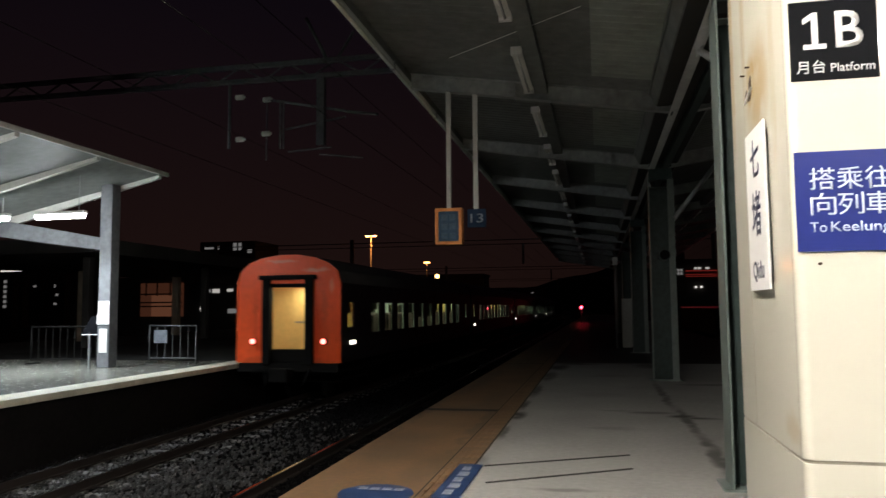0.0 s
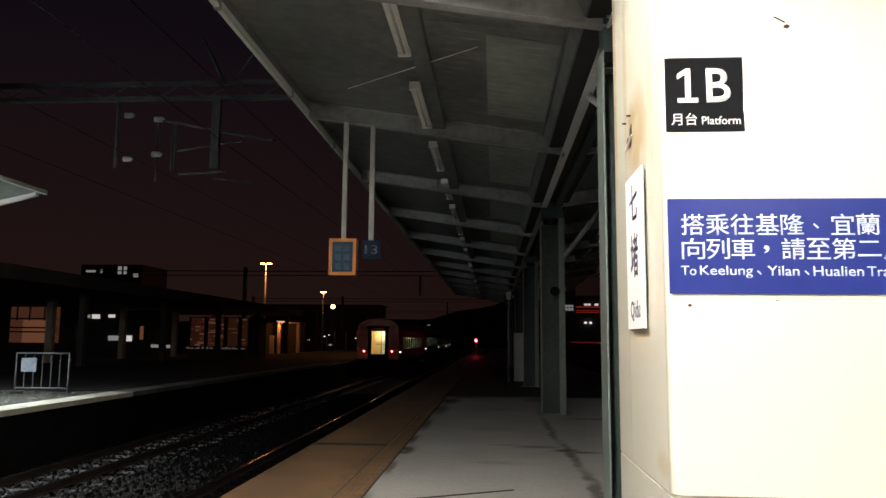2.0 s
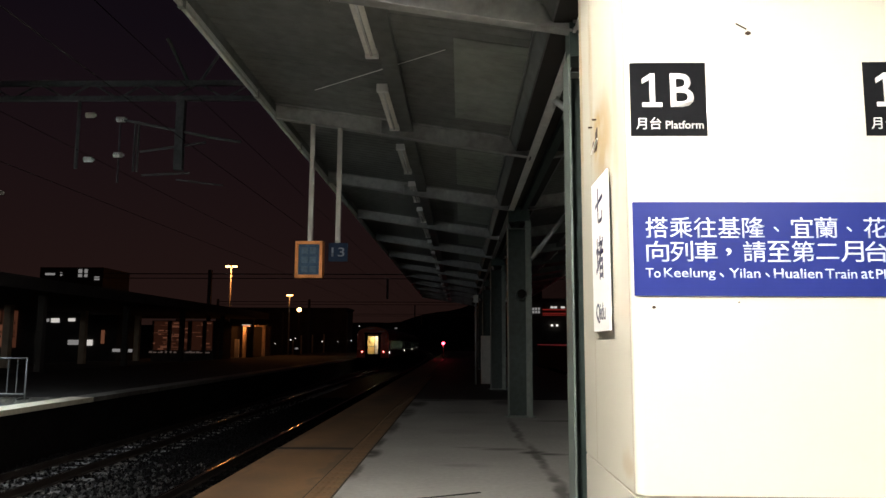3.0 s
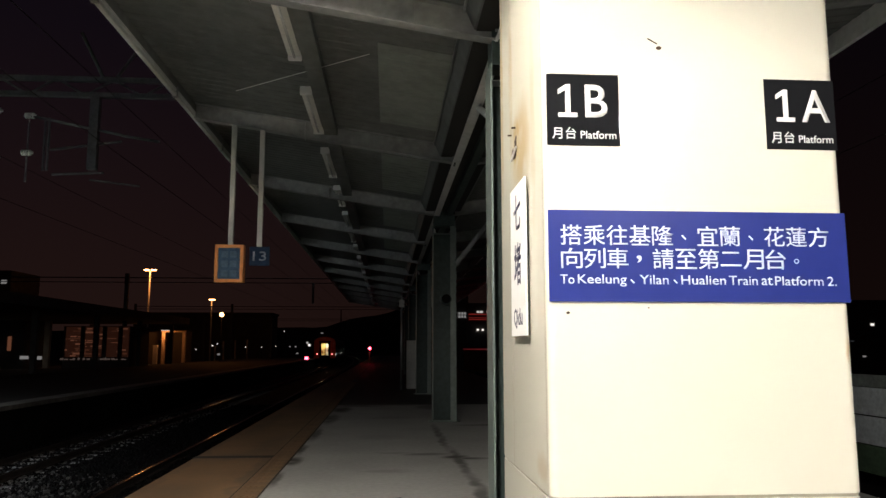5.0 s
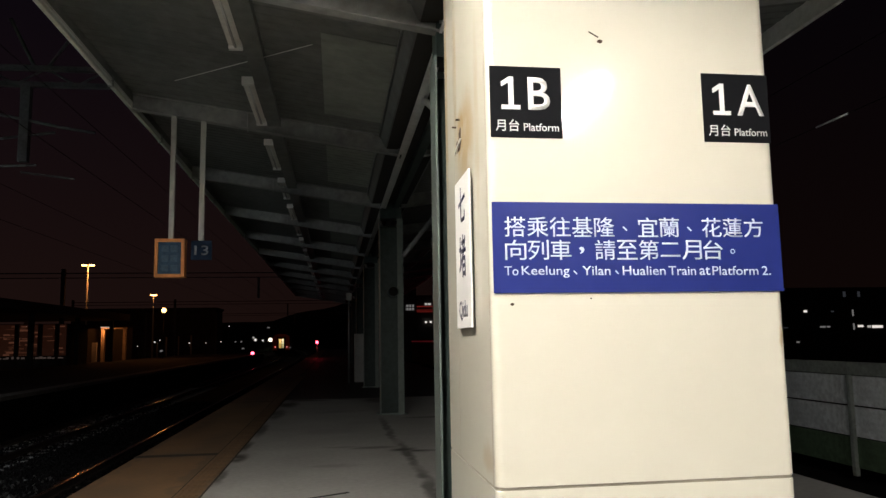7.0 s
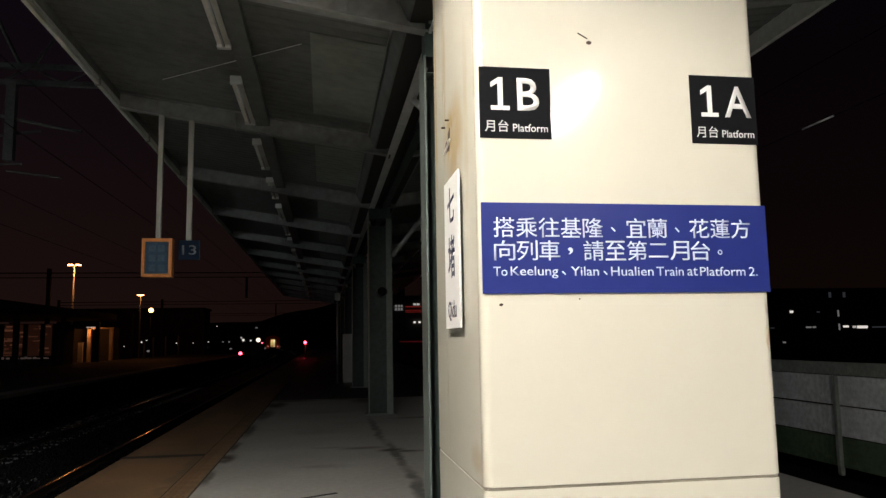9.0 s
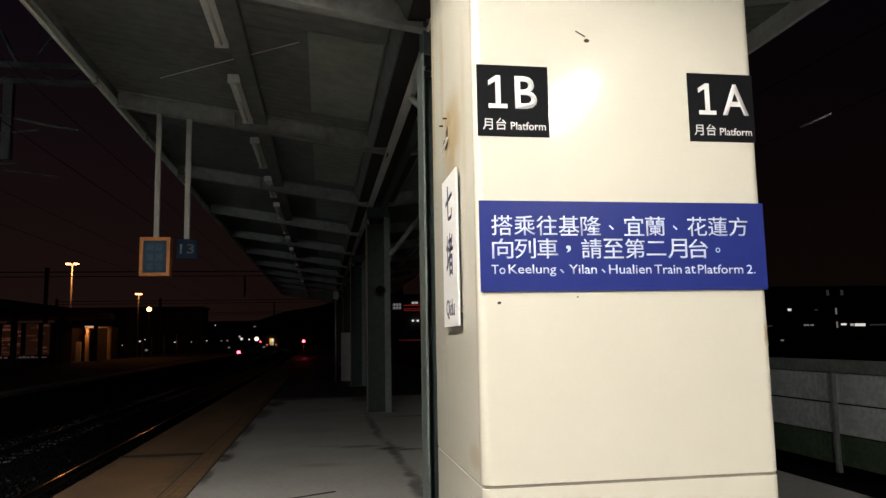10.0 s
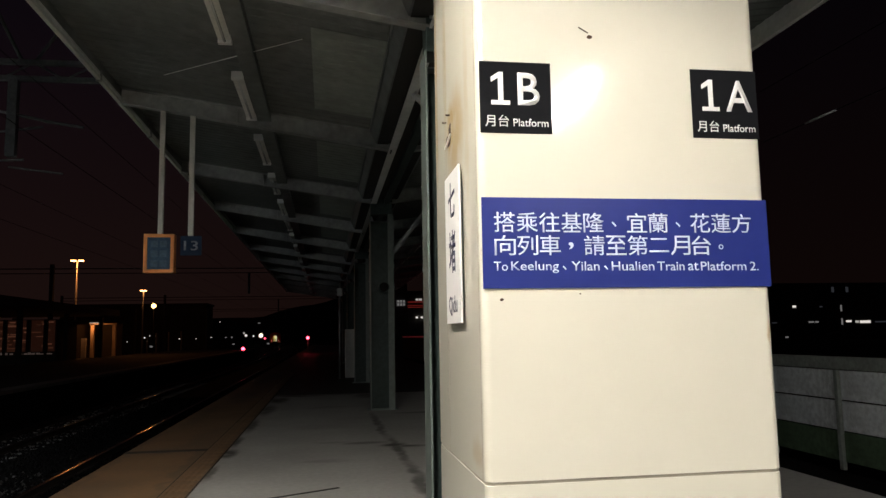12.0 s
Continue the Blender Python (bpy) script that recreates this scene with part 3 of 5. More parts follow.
for s in (-1, 1):
    part("gutter_lip", B(1.36 + s * 0.51 - 0.012, 1.36 + s * 0.51 + 0.012, Y0, Y1, 4.90, 4.93), M["galv"], canopy, "thin gutter lip")
    gg = bmesh.new()
    box(gg, min(1.36 + s * 0.09, 1.36 + s * 0.105), max(1.36 + s * 0.09, 1.36 + s * 0.105), Y0, Y1, 4.612, 4.71)
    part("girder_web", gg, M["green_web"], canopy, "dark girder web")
    # light on the left flange is in its pale colour; the right is darkened from sight
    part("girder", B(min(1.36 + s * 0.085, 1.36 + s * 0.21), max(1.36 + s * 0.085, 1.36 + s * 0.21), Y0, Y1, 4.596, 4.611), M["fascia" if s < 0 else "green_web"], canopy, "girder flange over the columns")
# purlin that carries the lamps
for xp in (-0.86, 3.55):
    pp = bmesh.new()
    box(pp, xp - 0.06, xp + 0.14, Y0, Y1, 5.04, under_z(xp) - 0.04)
    part("purlin", pp, M["deck"], canopy, "dark lamp purlin")


def rafter(side):
    bm = bmesh.new()
    xs = [0.15, 1.2, 2.3, 3.3, 4.35]
    top = [under_z(1.36 + x) - 0.004 for x in xs]
    dep = [0.28, 0.27, 0.26, 0.25, 0.24]
    for (xa, ta, da), (xb, tb_, db) in zip(list(zip(xs, top, dep)), list(zip(xs, top, dep))[1:]):
        for w, hi, lo in ((0.005, (ta, tb_), (ta - da, tb_ - db)), (0.075, (ta - da, tb_ - db), (ta - da - 0.012, tb_ - db - 0.012)), (0.075, (ta, tb_), (ta - 0.012, tb_ - 0.012))):
            p = [bm.verts.new((1.36 + side * x, y, z)) for x, z0, z1 in ((xa, lo[0], hi[0]), (xb, lo[1], hi[1])) for y in (-w, w) for z in (z0, z1)]
            for f in ((0, 1, 3, 2), (4, 6, 7, 5), (0, 4, 5, 1), (2, 3, 7, 6), (0, 2, 6, 4), (1, 5, 7, 3)):
                bm.faces.new([p[i] for i in f])
    for x in (1.0, 2.6):
        box(bm, 1.36 + side * x - 0.004, 1.36 + side * x + 0.004, -0.07, 0.07, under_z(1.36 + x) - 0.3, under_z(1.36 + x) - 0.01)
    return mesh_of("rafter", bm, M["beam"])


raft = {s: rafter(s) for s in (-1, 1)}
plate_me = mesh_of("end_plate", B(-0.012, 0.012, -0.10, 0.10, 4.58, 4.90), M["green_web"])
bolt_me = mesh_of("bolt", rod(bmesh.new(), (-0.03, 0, 0), (0.0, 0, 0), 0.016, 6), M["galv"])
for k in range(-3, 12):
    for s in (-1, 1):
        o = part("rafter", raft[s], None, canopy, "tapered grey steel rafter")
        o.location = (0, 7.0 + 4.9 * k, 0)
        if s < 0 and 0 <= k < 4:
            e = part("end_plate", plate_me, None, o, "bolted end plate")
            e.location = (1.19, 0, 0)
            for i in range(4):
                for yb in (-0.07, 0.07):
                    bo = part("stud", bolt_me, None, o)
                    bo.location = (1.178, yb, 4.62 + 0.075 * i)
# H columns, two bays apart
hb = bmesh.new()
box(hb, -0.265, -0.245, -0.19, 0.19, 0.0, 4.36)
box(hb, 0.245, 0.265, -0.19, 0.19, 0.0, 4.36)
box(hb, 0.13, 0.244, -0.19, -0.178, 0.0, 4.36)
box(hb, -0.245, 0.245, -0.14, 0.14, 4.2, 4.208)
box(hb, -0.34, 0.34, -0.22, 0.22, 0.0, 0.02)
h_me = mesh_of("column", hb, M["green"])
# the web plate takes a darker green than the flanges
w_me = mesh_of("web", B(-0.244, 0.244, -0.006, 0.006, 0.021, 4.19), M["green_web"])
kb = bmesh.new()
rod(kb, (-0.06, 0.2, 3.80), (-0.12, 1.9, 4.60), 0.04, 8)
box(kb, -0.135, -0.105, 1.72, 2.05, 4.56, 4.60)
knee_me = mesh_of("knee_brace", kb, M["fascia"])
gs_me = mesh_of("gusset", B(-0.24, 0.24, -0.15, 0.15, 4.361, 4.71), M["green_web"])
for k in range(6):
    yc = 7.12 + 9.8 * k
    o = part("column", h_me, None, canopy, "grey-green steel H column")
    o.location = (1.36 if k == 0 else 1.39, yc, 0)
    part("web", w_me, None, o, "darker green web plate")
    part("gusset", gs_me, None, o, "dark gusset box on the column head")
    part("knee_brace", knee_me, None, o, "pale knee brace under the girder")
part("downpipe", R((1.42, 16.62, 2.70), (1.42, 16.88, 2.70), 0.1, 20), M["under"], canopy, "round dark pipe opening on a column")
pc = bmesh.new()
rod(pc, (1.42, 16.66, 2.70), (1.42, 16.90, 2.70), 0.125, 20)
part("pipe_collar", pc, M["green_web"], canopy)
# sway braces between columns and girders
for k in range(6):
    yc = 7.12 + 9.8 * k
    for s in (-1, 1):
        part("brace", R((1.66, yc + s * 0.2, 3.5), (2.6, yc + s * 0.2, 4.7), 0.05, 8), M["beam"], canopy, "diagonal brace")


# ---- lamps under the canopy ----
def fixture(lit, burn="tube_lit"):
    f = thing("ceiling_lamp", "white fluorescent ceiling lamp, " + ("switched on" if lit else "switched off"), "ceiling lamp", "canopy lamps")
    hb_ = bmesh.new()
    prism(hb_, [(-0.075, 0.0), (0.075, 0.0), (0.045, 0.07), (-0.045, 0.07)], "y", 0.0, 2.0)
    part("housing", hb_, M["housing"], f)
    part("tube", R((0, 0.06, -0.018), (0, 1.94, -0.018), 0.016, 8), M[burn if lit else "tube_off"], f)
    for y in (0.02, 1.92):
        part("end_cap", B(-0.08, 0.08, y - 0.025, y + 0.05, -0.04, 0.072, bevel=0.006), M["white"], f, "white end cap")
    return f


lamp_off, lamp_on = fixture(False), fixture(True)
lamp_right = fixture(True, "tube_lit_b")
lamp_dim = fixture(True, "tube_lit_c")
first = {}
for x in (-1.04, 3.72):
    for k in range(-6, 16):
        y = 9.95 + 3.14 * k
        lit = (x < 0 and k == -3) or (x > 0 and k == -4)
        src = lamp_on if lit else lamp_off
        m = pose(x + 0.02, y, 5.09)
        if x < 0 and k == -2:
            lamp_dim.matrix_world = m
        elif lit and x > 0:
            lamp_right.matrix_world = m
        elif lit not in first:
            first[lit] = src
            src.matrix_world = m
        else:
            copy_thing(src, m)
# thin loose wire across the bay
solid("loose_cable", R((-1.942, 9.9, 5.054), (-0.12, 8.55, 5.075), 0.006, 6), M["white"], "thin pale cable hanging under the roof", "cable")

# ---- clad shaft with signs ----
PX0, PX1, PY0, PY1 = 1.065, 2.93, 4.385, 6.16
shaft = thing("clad_shaft", "cream enamel panel clad shaft on the platform", "shaft", at=(0, 0, 0))


def rounded(x0, x1, y0, y1, r, n=6):
    pts = []
    for cx, cy, a in ((x1 - r, y1 - r, 0), (x0 + r, y1 - r, 90), (x0 + r, y0 + r, 180), (x1 - r, y0 + r, 270)):
        for i in range(n + 1):
            t = radians(a + 90 * i / n)
            pts.append((cx + r * math.cos(t), cy + r * math.sin(t)))
    return pts


for z0, z1, nm in ((0.0, 0.749, "lower_panel"), (0.768, 4.70, "upper_panel")):
    pbm = prism(bmesh.new(), rounded(PX0, PX1, PY0, PY1, 0.05), "z", z0, z1)
    bmesh.ops.bevel(pbm, geom=[e for e in pbm.edges if abs(e.verts[0].co.z - e.verts[1].co.z) < 1e-6], offset=0.004, segments=1, affect="EDGES")
    part(nm, pbm, M["cream"], shaft, "glossy cream enamel cladding panel")
part("joint", prism(bmesh.new(), rounded(PX0 + 0.007, PX1 - 0.007, PY0 + 0.007, PY1 - 0.007, 0.045), "z", 0.74, 0.78), M["joint"], shaft, "grey recessed joint")


for y_ in (4.462, 5.62, 6.06):
    part("panel_seam", B(PX0 - 0.0015, PX0 + 0.01, y_, y_ + 0.005, 0.77, 4.73), M["joint"], shaft, "thin upright panel seam")


def front_sign(name, x0, x1, z0, z1, material, label, thick=0.004):
    t = thing(name, label, "sign", at=(x0, PY0, z0))
    part("plate", B(0, x1 - x0, -thick, 0.0, 0, z1 - z0, bevel=0.001), material, t)
    return t


def write(parent, text, x, z, w, h, y, material, bold=0.0, label=""):
    part("lettering", moved(lettering(text, w, h, bold), pose(x, y, z)), material, parent, label)


for x0, x1, word in ((1.081, 1.534, "1B"), (2.464, 2.918, "1A")):
    s_ = front_sign("platform_sign", x0, x1, 2.838, 3.29, M["black"], "black square platform sign lettered " + word + " in white")
    part("lettering", prism(bmesh.new(), [(0.072 + p * 0.118, 0.178 + q * 0.207) for p, q in ((0.0, 0.0), (1.0, 0.0), (1.0, 0.13), (0.65, 0.13), (0.65, 1.0), (0.42, 1.0), (0.0, 0.84), (0.0, 0.69), (0.38, 0.82), (0.38, 0.13), (0.0, 0.13))], "y", -0.006, -0.004), M["white"], s_)
    write(s_, word[1], 0.240 if word == "1B" else 0.236, 0.178, 0.140 if word == "1B" else 0.182, 0.207, -0.004, M["white"], 0.012)
    write(s_, "月台", 0.032, 0.040, 0.148, 0.074, -0.004, M["white"], 0.003)
    write(s_, "Platform", 0.208, 0.044, 0.222, 0.048, -0.004, M["white"], 0.004)
blue = front_sign("direction_sign", 1.075, 2.928, 1.888, 2.438, M["blue"], "blue enamel direction sign with white two-language lettering", 0.012)
CELL = 0.1396
for row, zc in (("搭乘往基隆、宜蘭、花蓮方", 0.338), ("向列車,請至第二月台。", 0.198)):
    for i, ch in enumerate(row):
        x = 0.070 + CELL * i
        if ch in "、,。":
            write(blue, ch, x + 0.045, zc + 0.036, 0.031, 0.031 if ch != "," else 0.043, -0.012, M["blue_white"], 0.0)
        elif ch == "二":
            write(blue, ch, x + 0.004, zc + 0.018, CELL * 0.92, 0.088, -0.012, M["blue_white"], 0.003)
        else:
            write(blue, ch, x + 0.004, zc, CELL * 0.93, 0.121, -0.012, M["blue_white"], 0.003)
for word, x0, x1, zc, h in (("To", 0.067, 0.152, 0.105, 0.055), ("Keelung", 0.172, 0.467, 0.090, 0.071), ("、", 0.490, 0.516, 0.108, 0.026),
                            ("Yilan", 0.548, 0.724, 0.104, 0.056), ("、", 0.753, 0.779, 0.108, 0.026), ("Hualien", 0.802, 1.077, 0.103, 0.056),
                            ("Train", 1.097, 1.275, 0.102, 0.056), ("at", 1.299, 1.369, 0.102, 0.050), ("Platform", 1.384, 1.689, 0.101, 0.056), ("2.", 1.714, 1.772, 0.100, 0.056)):
    write(blue, word, x0, zc, x1 - x0, h, -0.012, M["blue_white"], 0.003)
# station name board on the track side
nb = thing("name_board", "white vertical station name board with dark blue lettering", "sign", at=(PX0, 0, 0))
part("board", B(-0.036, -0.022, 4.885, 5.46, 1.698, 2.762, bevel=0.002), M["white"], nb)
part("bracket", B(-0.0225, 0.0, 4.95, 5.0, 1.8, 2.65), M["galv"], nb)
part("bracket", B(-0.0225, 0.0, 5.3, 5.35, 1.8, 2.65), M["galv"], nb)
for text, z, w, h, y0 in (("七", 2.44, 0.27, 0.255, 5.315), ("堵", 2.05, 0.27, 0.30, 5.315), ("Qidu", 1.75, 0.33, 0.14, 5.345)):
    part("lettering", moved(lettering(text, w, h, 0.014), pose(-0.036, y0, z, 0, 0, -90)), M["ink"], nb)
# old bracket holes with rust below
rs = thing("rusty_bracket", "rusted leftover bolts and torn hole in the cladding", "bracket", at=(PX0, 5.40, 3.10))
part("bolt", R((0, 0.0, 0.15), (-0.03, 0.0, 0.15), 0.007, 8), M["rust"], rs)
part("bolt", R((0, 0.17, 0.14), (-0.03, 0.17, 0.14), 0.007, 8), M["rust"], rs)
hl = bmesh.new()
for a, b, c in ((0.0, 0.03, 0.05), (0.01, -0.04, 0.05), (0.12, -0.02, 0.045), (-0.02, 0.06, 0.03), (0.06, -0.05, 0.035)):
    bmesh.ops.create_icosphere(hl, subdivisions=1, radius=c, matrix=Matrix.Translation((0.0, a, b)) @ Matrix.Diagonal((0.15, 1, 1, 1)))
part("hole", hl, M["rust"], rs, "dark torn hole")
part("strap", R((-0.012, -0.09, -0.02), (-0.016, 0.12, -0.08), 0.007, 6), M["paper"], rs)
# scraps of old tape
for x, z, s in ((1.187, 1.822, 0.012), (1.675, 1.853, 0.006), (1.80, 3.475, 0.018)):
    c = bmesh.new()
    bmesh.ops.create_icosphere(c, subdivisions=1, radius=s, matrix=Matrix.Translation((x, PY0, z)) @ Matrix.Diagonal((1.2, 0.15, 0.8, 1)))
    solid("stuck_scrap", c, M["rust"], "small dark scrap stuck on the cream cladding", "scrap")
solid("stuck_wire", R((1.728, PY0 - 0.003, 3.535), (1.79, PY0 - 0.003, 3.50), 0.004, 6), M["rust"], "short dark wire scrap on the cream cladding", "scrap")

# ---- things hung over the platform edge ----
hb = thing("hanging_display", "orange framed blue panel hanging on a pale post", "display", at=(-2.36, 11.9, 2.63))
fr = bmesh.new()
for a in ((-0.22, 0.22, 0, 0.05), (-0.22, 0.22, 0.54, 0.59), (-0.22, -0.17, 0.05, 0.54), (0.17, 0.22, 0.05, 0.54)):
    box(fr, a[0], a[1], -0.09, 0.09, a[2], a[3])
part("frame", fr, M["orange_frame"], hb)
part("panel", B(-0.17, 0.17, -0.06, 0.06, 0.05, 0.54), M["panelblue"], hb)
for i in range(2):
    for j in range(3):
        part("print", B(-0.12 + 0.13 * i, -0.02 + 0.13 * i, -0.063, -0.06, 0.09 + 0.15 * j, 0.19 + 0.15 * j), M["panelmid"], hb, "unreadable faded print")
part("post", B(-0.035, 0.035, -0.035, 0.035, 0.59, 2.55), M["pale"], hb)
pl = thing("number_plate_sign", "small dark blue car stop plate numbered 13 on a pale post", "sign", at=(-1.905, 11.9, 2.90))
part("plate", B(-0.155, 0.155, -0.012, 0.012, 0, 0.30, bevel=0.003), M["plate"], pl)
write(pl, "13", -0.105, 0.075, 0.21, 0.15, -0.012, M["worn"], 0.010)
part("post", B(-0.045, 0.03, -0.035, 0.035, 0.305, 2.2), M["pale"], pl)


# ---- opposite platform: canopy end, post, barriers ----
oc = thing("station_canopy", "grey steel canopy over the opposite platform, brightly lit", "canopy", kind="structure")


def opp_z(x):
    return 5.15 + (x + 11.0) * 0.22 if x > -16 else 4.05


sheet = bmesh.new()
prism(sheet, [(-11.0, 5.14), (-16.2, 4.02), (-16.2, 4.06), (-11.0, 5.18)], "y", -20, 17.5)
prism(sheet, [(-16.2, 4.02), (-21.5, 5.14), (-21.5, 5.18), (-16.2, 4.06)], "y", -20, 17.5)
part("roof_sheet", sheet, M["deck"], oc)
part("fascia", B(-11.04, -10.98, -20, 17.52, 5.10, 5.20), M["pale"], oc, "pale edge fascia")
for k in range(8):
    bm = bmesh.new()
    y = 17.3 - 2.45 * k
    prism(bm, [(-11.1, 5.11), (-16.2, 4.01), (-16.2, 3.75), (-11.1, 5.03)], "y", y - 0.06, y + 0.06)
    part("rafter", bm, M["pale"], oc, "pale steel rafter")
part("tie_beam", prism(bmesh.new(), [(-19.0, 4.66), (-12.2, 3.42), (-12.2, 3.12), (-19.0, 4.06)], "y", 16.95, 17.15), M["column_grey"], oc, "level steel tie beam")
for x, y in ((-12.31, 17.0), (-12.31, 7.2), (-12.31, -2.6)):
    part("column", B(x - 0.17, x + 0.17, y - 0.17, y + 0.17, OZ, 4.85, bevel=0.02), M["column_grey"], oc, "pale square steel column")
for x in (-12.5, -14.6):
    for y in (15.4, 9.0, 2.5):
        f = thing("tube_lamp", "bright white fluorescent lamp under the opposite canopy", "ceiling lamp", "opposite lamps", at=(x, y, 3.9))
        part("housing", B(-0.68, 0.68, -0.08, 0.08, 0.0, 0.07), M["housing"], f)
        part("tube", R((-0.63, 0, -0.03), (0.63, 0, -0.03), 0.08, 12), M["tube_on"], f)
        part("hanger", R((0.5, 0, 0.07), (0.5, 0, opp_z(x) - 3.9), 0.012, 6), M["galv"], f)
ps = thing("notice_sheets", "white paper notices wrapped on the column", "notice", at=(-12.31, 16.82, 0))
part("sheet", B(-0.15, 0.16, -0.006, 0.0, 1.30, 1.85), M["paper"], ps)
part("sheet", B(-0.10, 0.12, -0.006, 0.0, 0.55, 1.15), M["paper"], ps)
part("sheet", B(-0.18, 0.17, -0.008, -0.002, 1.26, 1.5), M["paper"], ps)
ms = thing("tilted_board", "dark tilted information board with pale edge beside the column", "board", at=(-12.75, 16.9, OZ))
part("leg", B(-0.02, 0.02, -0.02, 0.02, 0, 0.9), M["galv"], ms)
tb_ = prism(bmesh.new(), [(-0.22, 0.85), (0.22, 0.85), (0.22, 1.3), (0.05, 1.3)], "y", -0.02, 0.02)
part("panel", tb_, M["black"], ms)
part("edge", B(-0.22, 0.22, -0.03, 0.03, 0.83, 0.85), M["paper"], ms)


def barrier(x0, x1, y, z, metal, look_):
    t = thing("crowd_barrier", look_ + " tubular crowd barrier on the platform", "barrier", "barriers", at=(x0, y, z))
    w = x1 - x0
    for a, b in (((0, 0, 0.08), (0, 0, 1.02)), ((w, 0, 0.0), (w, 0, 1.02)), ((0, 0, 1.02), (w, 0, 1.02)), ((0, 0, 0.14), (w, 0, 0.14))):
        part("tube", R(a, b, 0.022, 8), M[metal], t)
    n = int(w / 0.22)
    for i in range(1, n):
        part("bar", R((w * i / n, 0, 0.14), (w * i / n, 0, 1.02), 0.011, 6), M[metal], t)
    for x in (0.05, w - 0.05):
        part("foot", R((x, -0.28, 0.02), (x, 0.28, 0.02), 0.02, 6), M[metal], t)
    return t


barrier(-15.35, -13.1, 17.95, OZ, "under", "dark")
b2 = barrier(-12.15, -10.75, 18.6, OZ, "dull_galv", "galvanised")
part("placard", B(0.15, 0.55, -0.03, -0.015, 0.55, 0.9), M["worn"], b2, "pale placard")


# ---- overhead line ----
gantry = thing("catenary_gantry", "dark steel overhead line gantry with insulators", "gantry", at=(0, 16.0, 0))
bm = bmesh.new()
for z in (7.0, 7.35):
    box(bm, -22, 9.2, -0.06, 0.06, z - 0.05, z + 0.05)
for i in range(26):
    x = -22 + 1.2 * i
    rod(bm, (x, 0, 7.0), (x + 0.6, 0, 7.35), 0.025, 5)
    rod(bm, (x + 0.6, 0, 7.35), (x + 1.2, 0, 7.0), 0.025, 5)
part("beam", bm, M["gantry_steel"], gantry)
for x in (-22, 9.0):
    part("mast", B(x - 0.14, x + 0.14, -0.14, 0.14, -1.14, 7.4), M["gantry_steel"], gantry)
part("drop_post", B(-6.26, -6.08, -0.08, 0.08, 5.36, 7.0), M["gantry_steel"], gantry)
part("v_brace", R((-6.03, 0, 7.36), (-6.55, 0, 8.4), 0.045, 6), M["gantry_steel"], gantry)
part("v_brace", R((-5.79, 0, 7.36), (-5.38, 0, 8.0), 0.035, 6), M["gantry_steel"], gantry)
part("arm", R((-7.56, 0, 6.53), (-5.58, 0, 6.13), 0.03, 6), M["gantry_steel"], gantry, "cantilever tube")
part("arm", R((-7.05, 0, 5.78), (-5.58, 0, 5.99), 0.025, 6), M["gantry_steel"], gantry, "cantilever tube")
part("arm", R((-5.58, 0, 6.12), (-4.8, 0, 6.0), 0.03, 6), M["gantry_steel"], gantry, "cantilever tube")
for x in (-7.18, -7.10):
    part("arm_post", R((x, 0, 5.33), (x, 0, 6.48), 0.025, 6), M["gantry_steel"], gantry)
part("arm_post", R((-7.52, 0, 5.08), (-7.52, 0, 6.45), 0.018, 6), M["gantry_steel"], gantry)
part("steady_arm", R((-6.98, 0, 5.25), (-5.92, 0, 5.30), 0.022, 6), M["gantry_steel"], gantry)
part("steady_arm", R((-6.21, 0, 5.15), (-5.16, 0, 5.02), 0.018, 6), M["gantry_steel"], gantry)
part("hanger_post", R((-8.47, 0, 5.4), (-8.47, 0, 7.0), 0.04, 6), M["gantry_steel"], gantry)
for x, z in ((-8.2, 6.62), (-7.5, 6.52), (-8.18, 5.61), (-7.52, 5.71)):
    ib = bmesh.new()
    for j in range(4):
        rod(ib, (x - 0.1 + 0.05 * j, 0, z), (x - 0.08 + 0.05 * j, 0, z), 0.065, 10)
    rod(ib, (x - 0.12, 0, z), (x + 0.12, 0, z), 0.03, 8)
    part("insulator", ib, M["white"], gantry, "pale ribbed insulator")
for name, xs_, zs in (("contact_wire", (-7.9, -4.2, 7.3), 4.69), ("messenger_wire", (-7.9, -4.2, 7.3), 5.55)):
    for x in xs_:
        w = rod(bmesh.new(), (x, -30, zs), (x, 170, zs), 0.006, 5)
        solid(name, w, M["under"], "thin overhead line wire above a track", "wire", "overhead wires")
# short white rod added as the glint on the wire over the side track
solid("wire_splice", R((7.3, 9.35, 4.69), (7.3, 10.05, 4.69), 0.014, 8), M["white"], "white rod in place of a glint on an overhead wire", "wire splice")
for yg in (62, 105, 150):
    g2 = thing("catenary_gantry", "dark distant overhead line gantry", "gantry", at=(bend(yg), yg, 0))
    part("beam", B(-34, 9.2, -0.05, 0.05, 7.22, 7.30), M["gantry_steel"], g2)
    part("beam", B(-34, 9.2, -0.05, 0.05, 6.86, 6.92), M["gantry_steel"], g2)
    for x in (-34, -21, 9.0):
        part("mast", B(x - 0.14, x + 0.14, -0.14, 0.14, -1.14, 7.6), M["gantry_steel"], g2)
    for x in (-6.05,):
        part("drop_post", B(x - 0.09, x + 0.09, -0.08, 0.08, 5.2, 6.9), M["gantry_steel"], g2)


# ---- panel fence beyond the side track ----
fence = thing("panel_fence", "precast concrete panel fence, white with a mossy green base", "fence", kind="structure")
pan = {}
